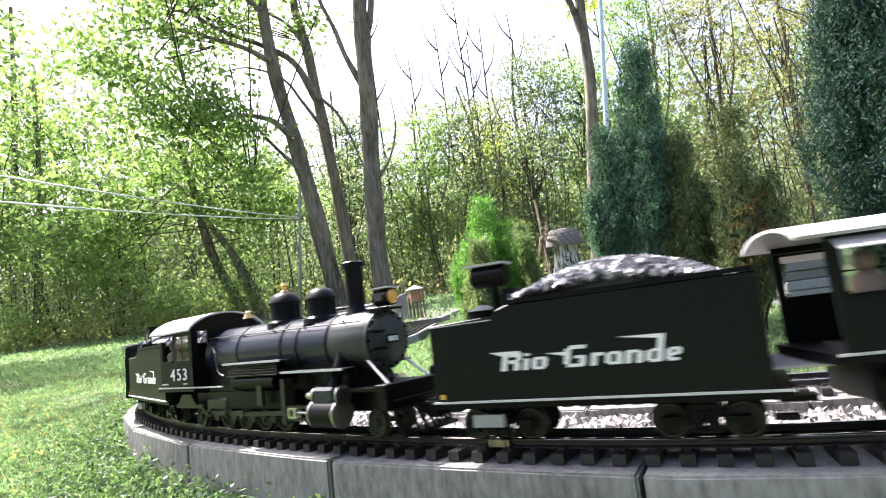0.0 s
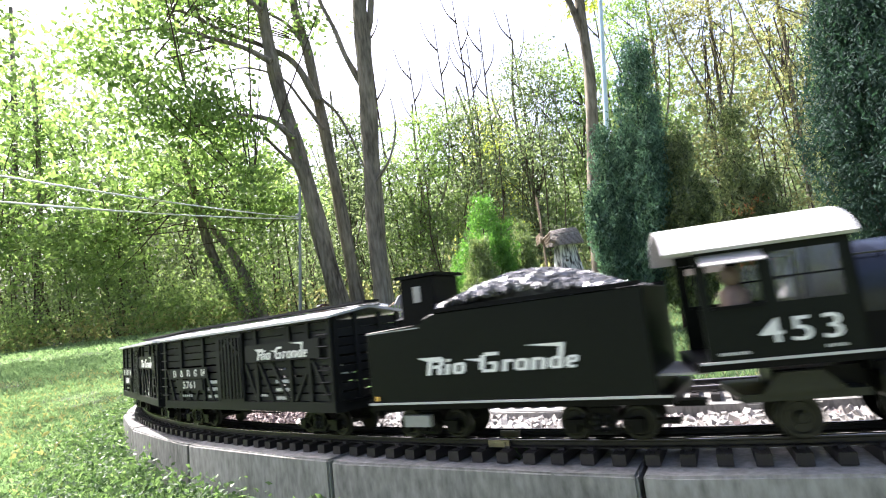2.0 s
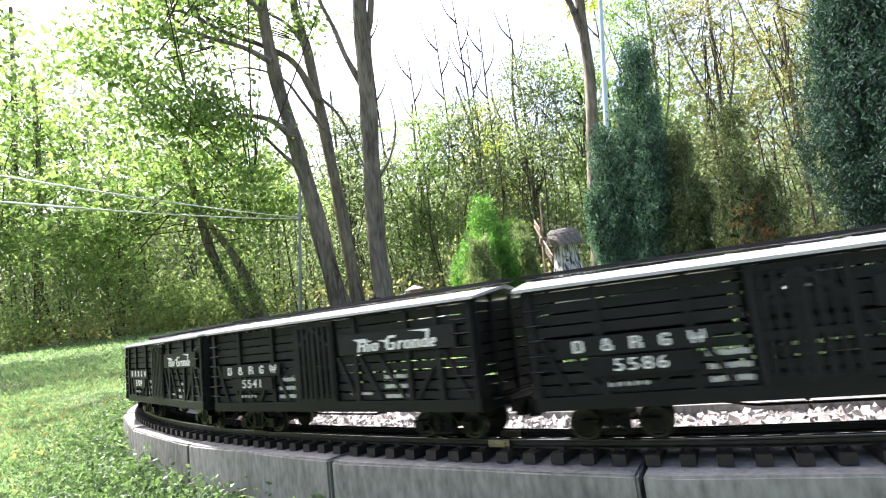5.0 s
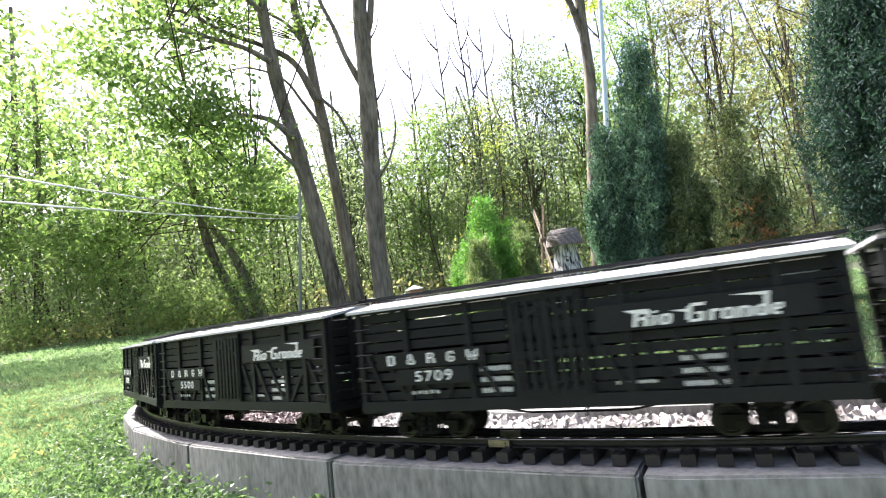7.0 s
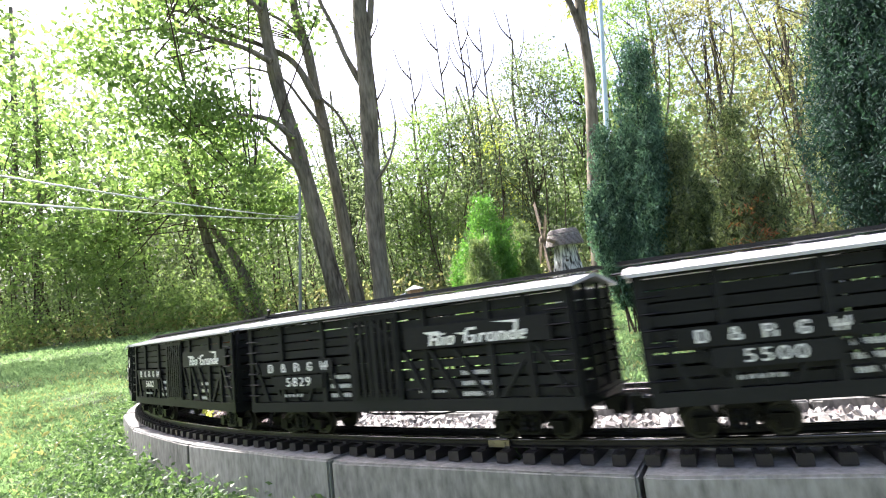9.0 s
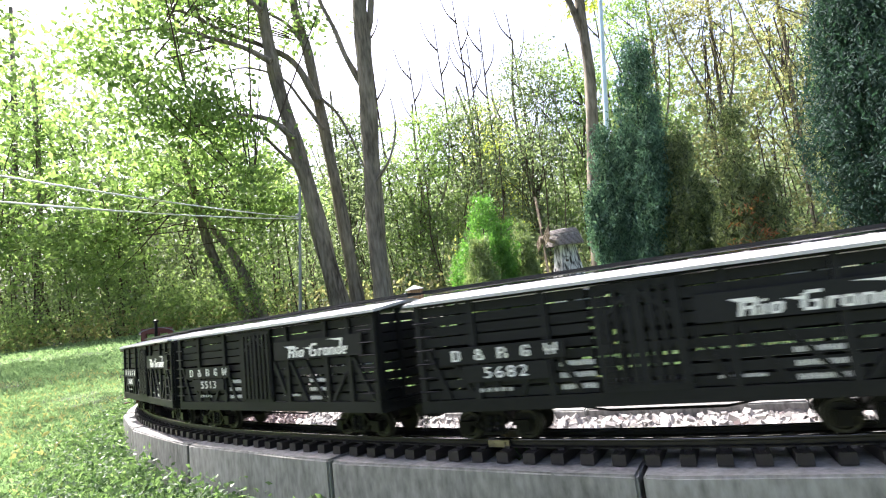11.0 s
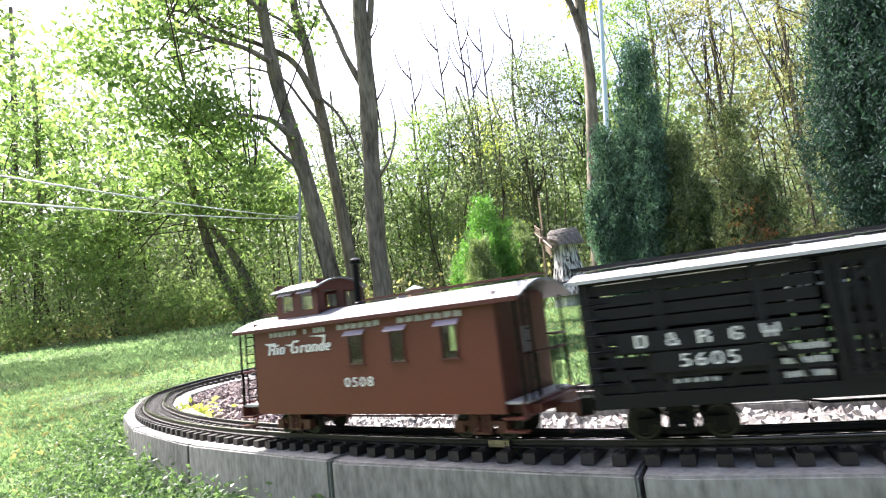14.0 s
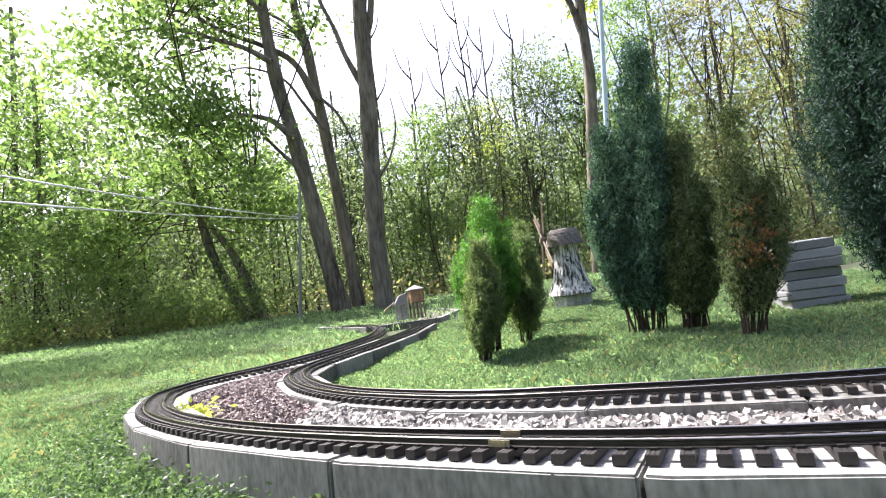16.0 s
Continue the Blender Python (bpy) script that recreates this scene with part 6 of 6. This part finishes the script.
def caboose(label):
    t = new("caboose")
    L, w = 0.189, 0.0575
    part("underframe", box(B(), -0.235, 0.221, -0.045, 0.045, 0.03, 0.038), DARK_RED, t)
    # side walls with real window openings
    wins = ((-0.002, 0.0), (0.06, 0.0), (0.13, 0.0))
    for s in (-1, 1):
        bm = B()
        y = s * w
        cols = [-L, -0.013, 0.011, 0.051, 0.073, 0.121, 0.143, L]
        panel(bm, cols, [0.031, 0.088, 0.121, 0.1405], {(1, 1), (3, 1), (5, 1)}, y, 0.002)
        part("side_wall", bm, RED, t, "brown-red painted side wall")
        for x0, x1 in ((-0.013, 0.011), (0.051, 0.073), (0.121, 0.143)):
            bm = box(B(), x0, x0 + 0.002, y - 0.0015, y + 0.0015, 0.088, 0.121)
            box(bm, x1 - 0.002, x1, y - 0.0015, y + 0.0015, 0.088, 0.121)
            win = part("window", bm, DARK_RED, t, "sash window with a pale hood")
            part("pane", box(B(), x0 + 0.002, x1 - 0.002, y - 0.0003, y + 0.0003, 0.088, 0.121), GLASS, win).visible_shadow = False
            part("sill", box(B(), x0 - 0.002, x1 + 0.002, y - 0.003, y + 0.003, 0.086, 0.088), DARK_RED, win)
            part("hood", prism(B(), [(y, 0.1265), (y + s * 0.006, 0.1215), (y + s * 0.006, 0.1225), (y, 0.1275)], x0 - 0.004, x1 + 0.004), LILAC, win)
    for e in (-1, 1):
        bm = box(B(), e * L - 0.001, e * L + 0.001, -w, -0.012, 0.031, 0.15)
        box(bm, e * L - 0.001, e * L + 0.001, 0.012, w, 0.031, 0.15)
        box(bm, e * L - 0.001, e * L + 0.001, -0.012, 0.012, 0.118, 0.152)
        part("end_wall", bm, DARK_RED, t)
        door = part("end_door", box(B(), e * L - 0.0015, e * L + 0.0015, -0.012, 0.012, 0.04, 0.118), DARK_RED, t)
        part("door_window", box(B(), e * L - 0.002, e * L + 0.002, -0.007, 0.007, 0.085, 0.112), PLATFORM, door)
        # platform, railing, ladder; the leading platform is the shorter one
        short = 0.014 if e > 0 else 0.0
        part("platform", box(B(), min(e * L, e * (0.226 - short)), max(e * L, e * (0.226 - short)), -0.056, 0.056, 0.04, 0.0425), PLATFORM, t, "grey end platform")
        part("end_beam", box(B(), min(e * (0.222 - short), e * (0.2245 - short)), max(e * (0.222 - short), e * (0.2245 - short)), -0.058, 0.058, 0.027, 0.042), DARK_RED, t)
        for y in (-0.053, -0.02, 0.02, 0.053):
            part("railing_post", rod(B(), (e * (0.2245 - short), y, 0.042), (e * (0.2245 - short), y, 0.086), 0.0014, seg=6), BLACK, t)
        part("corner_post", rod(B(), (e * (0.2245 - short), -0.055, 0.042), (e * (0.2245 - short), -0.055, 0.142), 0.0015, seg=6), BLACK, t)
        part("corner_post", rod(B(), (e * (0.2245 - short), 0.055, 0.042), (e * (0.2245 - short), 0.055, 0.142), 0.0015, seg=6), BLACK, t)
        part("rail_top", rod(B(), (e * (0.2245 - short), -0.055, 0.086), (e * (0.2245 - short), 0.055, 0.086), 0.0016, seg=6), DARK_RED, t)
        bm = B()
        for y in (-0.044, -0.03):
            rod(bm, (e * (0.2275 - short), y, 0.042), (e * (0.2275 - short), y, 0.158), 0.0012, seg=5)
        for k in range(9):
            rod(bm, (e * (0.2275 - short), -0.044, 0.05 + 0.012 * k), (e * (0.2275 - short), -0.03, 0.05 + 0.012 * k), 0.0009, seg=5)
        part("ladder", bm, BLACK, t, "thin roof ladder")
        part("brake_stand", rod(B(), (e * (0.2295 - short), 0.02, 0.04), (e * (0.2295 - short), 0.02, 0.1), 0.0014, seg=6), BLACK, t)
        part("brake_wheel", lathe(B(), [(0.011, 0.1), (0.0125, 0.101), (0.011, 0.102)], (e * (0.2295 - short), 0.02, 0), seg=14), DARK_RED, t)
        for k in range(2):
            part("step", box(B(), min(e * (0.2 - short), e * (0.225 - short)), max(e * (0.2 - short), e * (0.225 - short)), -0.061, -0.05, 0.014 + 0.012 * k, 0.016 + 0.012 * k), DARK_RED, t)
        coupler(t, e * (0.2295 - short), e, 0.028, DARK_RED)
    arc = [(u, 0.1425 + 0.0175 * (1 - (u / 0.066) ** 2)) for u in np.linspace(-0.066, 0.066, 13)]
    part("roof", prism(B(), arc + [(u * 0.985, z - 0.0025) for u, z in arc[::-1]], -0.227, 0.222), CABOOSE_ROOF, t, "curved roof with a pale sheen", smooth=40)
    part("fascia", box(B(), -0.226, 0.221, -0.066, -0.064, 0.138, 0.1425), DARK_RED, t)
    part("running_board", box(B(), -0.03, 0.218, -0.01, 0.01, 0.1635, 0.1655), DARK_RED, t)
    part("running_board", box(B(), -0.232, -0.168, -0.01, 0.01, 0.1635, 0.1655), DARK_RED, t)
    # lookout cupola
    cx0, cx1, cw = -0.157, -0.077, 0.041
    cup = part("cupola", box(B(), cx0, cx1, -cw + 0.002, cw - 0.002, 0.15, 0.158), DARK_RED, t, "red lookout cupola with windows all round")
    xs = [cx0, cx0 + 0.01, cx0 + 0.032, cx0 + 0.048, cx0 + 0.07, cx1]
    for s in (-1, 1):
        part("cupola_wall", panel(B(), xs, [0.148, 0.161, 0.184, 0.19], {(1, 1), (3, 1)}, s * cw, 0.0015), DARK_RED, cup)
    for x in (cx0, cx1):
        bm = panel(B(), [-cw, -cw + 0.012, -0.006, 0.006, cw - 0.012, cw], [0.148, 0.162, 0.184, 0.199], {(1, 1), (3, 1)}, 0.0, 0.0015)
        part("cupola_wall", bm, DARK_RED, cup, at=pose(x, 0, 0, 0, 0, 90))
    for x0, x1 in ((xs[1], xs[2]), (xs[3], xs[4])):
        part("pane", box(B(), x0, x1, -cw - 0.0003, -cw + 0.0003, 0.161, 0.184), GLASS, cup).visible_shadow = False
        part("hood", prism(B(), [(-cw, 0.187), (-cw - 0.006, 0.183), (-cw - 0.006, 0.184), (-cw, 0.188)], x0 - 0.003, x1 + 0.003), LILAC, cup)
    arc = [(u, 0.1885 + 0.0125 * (1 - (u / 0.047) ** 2)) for u in np.linspace(-0.047, 0.047, 11)]
    part("cupola_roof", prism(B(), arc + [(u * 0.98, z - 0.002) for u, z in arc[::-1]], cx0 - 0.006, cx1 + 0.006), CABOOSE_ROOF, cup, smooth=40)
    part("smoke_jack", lathe(B(), [(0.006, 0.155), (0.006, 0.162), (0.0042, 0.164), (0.0042, 0.213), (0.008, 0.214), (0.008, 0.219), (0.003, 0.222)], (-0.045, 0.0, 0), seg=14), BLACK, t, "tall black stovepipe", smooth=40)
    # lettering
    blocks_mark(t, -0.155, -0.1, 0.1295, 0.136, -w - 0.0012, 6, GREY_LINE, gap=0.3)
    blocks_mark(t, -0.088, -0.083, 0.1295, 0.136, -w - 0.0012, 1, GREY_LINE, gap=0.1)
    blocks_mark(t, -0.07, -0.048, 0.1295, 0.136, -w - 0.0012, 3, GREY_LINE, gap=0.3)
    blocks_mark(t, -0.028, 0.042, 0.1295, 0.136, -w - 0.0012, 6, GREY_LINE, gap=0.3)
    blocks_mark(t, 0.066, 0.155, 0.1295, 0.136, -w - 0.0012, 7, GREY_LINE, gap=0.3)
    script_mark(t, -0.17, -0.046, 0.107, 0.1265, -w - 0.0011)
    lettering("car_number", "0508", 0.0155, WHITE, t, pose(0.0, -w - 0.0013, 0.0672, 90, 0, 0), "white painted car number")
    for x in (-0.145, 0.145):
        truck(t, x, 0.026, 0.0135, DARK_RED)
    for y in (-0.02, 0.02):
        part("truss_rod", rod(B(), (-0.1, y, 0.022), (0.1, y, 0.022), 0.0012, seg=5), DARK_RED, t)
    return tagged(t, label, "caboose")


# train order, with the place of each along the track at 8 s
LEADER = leading_cab("leading black steam engine with a pale sheen coloured onto its cab roof")
TENDER_A = tender("leading dark olive-black tender heaped with coal")
ENGINE = locomotive("black narrow-gauge steam engine with sky-tinted boiler", "453")
TENDER_B = tender("dark olive-black tender heaped with coal, behind the engine")
TRAIN = [(LEADER, 3.863, 0.09), (TENDER_A, 3.4106, 0.096), (ENGINE, 2.9417, 0.09), (TENDER_B, 2.4916, 0.096)]
for k, number in enumerate(("5761", "5586", "5541", "5709", "5500", "5829", "5682", "5513", "5605")):
    TRAIN.append((stock_car(number, "black slatted wooden stock car, number " + number), 2.0657 - 0.008 - 0.5092 * k, 0.165))
TRAIN.append((caboose("brown-red wooden caboose with cupola and stovepipe, number 0508"), -2.5124, 0.145))


# ---- moving ----
# small changes of pace along the clip: seconds, metres ahead
PACE = [(0, 0.0039), (0.5, -0.008), (1, 0.0022), (1.5, -0.0037), (2, 0.0077), (2.5, 0.0016), (3, 0.0062), (3.5, -0.0096), (4, -0.002), (4.5, 0), (6, 0), (6.5, -0.0037), (7, 0.0053), (7.5, -0.0037), (8, 0.0028), (8.5, -0.0025), (9, 0.0091), (9.5, 0), (11, 0), (11.5, -0.0074), (12, -0), (12.5, -0.0047), (13, 0.0027), (13.5, -0.0043), (14, 0.008), (14.5, 0.0006), (15, 0.0064), (15.5, -0.0069), (15.8, 0.01), (16, 0.045)]


def travel(t):
    u = t - 8.0
    return 0.40431 * u - 0.000104 * u * u - 0.0000505 * u ** 3 - 0.000012 * u ** 4 + float(np.interp(t, [a for a, _ in PACE], [b for _, b in PACE]))


def along(s):
    return s + 0.022 * min(1.0, max(0.0, (-0.3 - s) / 0.5))


def motions():
    for thing, s, reach in TRAIN:
        rows = [(k / 10, outer.seat(along(s + travel(k / 10)), reach)) for k in range(161)]
        walk(thing, rows)
    base = {}
    for ob, r in TURNING:
        base[ob] = ob.matrix_basis.copy()
        rows = [(k / FPS, base[ob] @ pose(0, 0, 0, 0, math.degrees(travel(k / FPS) / r), 0)) for k in range(16 * FPS + 1)]
        walk(ob, rows)
    for side_rod, main_rod, cross, r in RODS:
        ra, rb, rc = [], [], []
        for k in range(16 * FPS + 1):
            t = k / FPS
            a = travel(t) / r
            x, z = 0.0095 * math.sin(a), r + 0.0095 * math.cos(a)
            ra.append((t, pose(x, 0, z)))
            px, pz = -0.02 + x, z
            cx = px + math.sqrt(0.12 ** 2 - (pz - 0.032) ** 2)
            tilt = math.degrees(math.atan2(pz - 0.032, cx - px))
            m = pose(px, 0, pz, 0, tilt, 0) @ pose(0.02, 0, 0)
            rb.append((t, m))
            rc.append((t, pose(cx, 0, 0.032)))
        walk(side_rod, ra)
        walk(main_rod, rb)
        walk(cross, rc)
    hub = pose(0.645, 3.6, 0.36, 0, 0, -91)
    walk(SAILS, [(k / 2, hub @ pose(0, 0, 0, 0, SAIL_START + SAIL_RATE * k / 2, 0)) for k in range(33)])


SAIL_START, SAIL_RATE = 10.0, 9.0
motions()
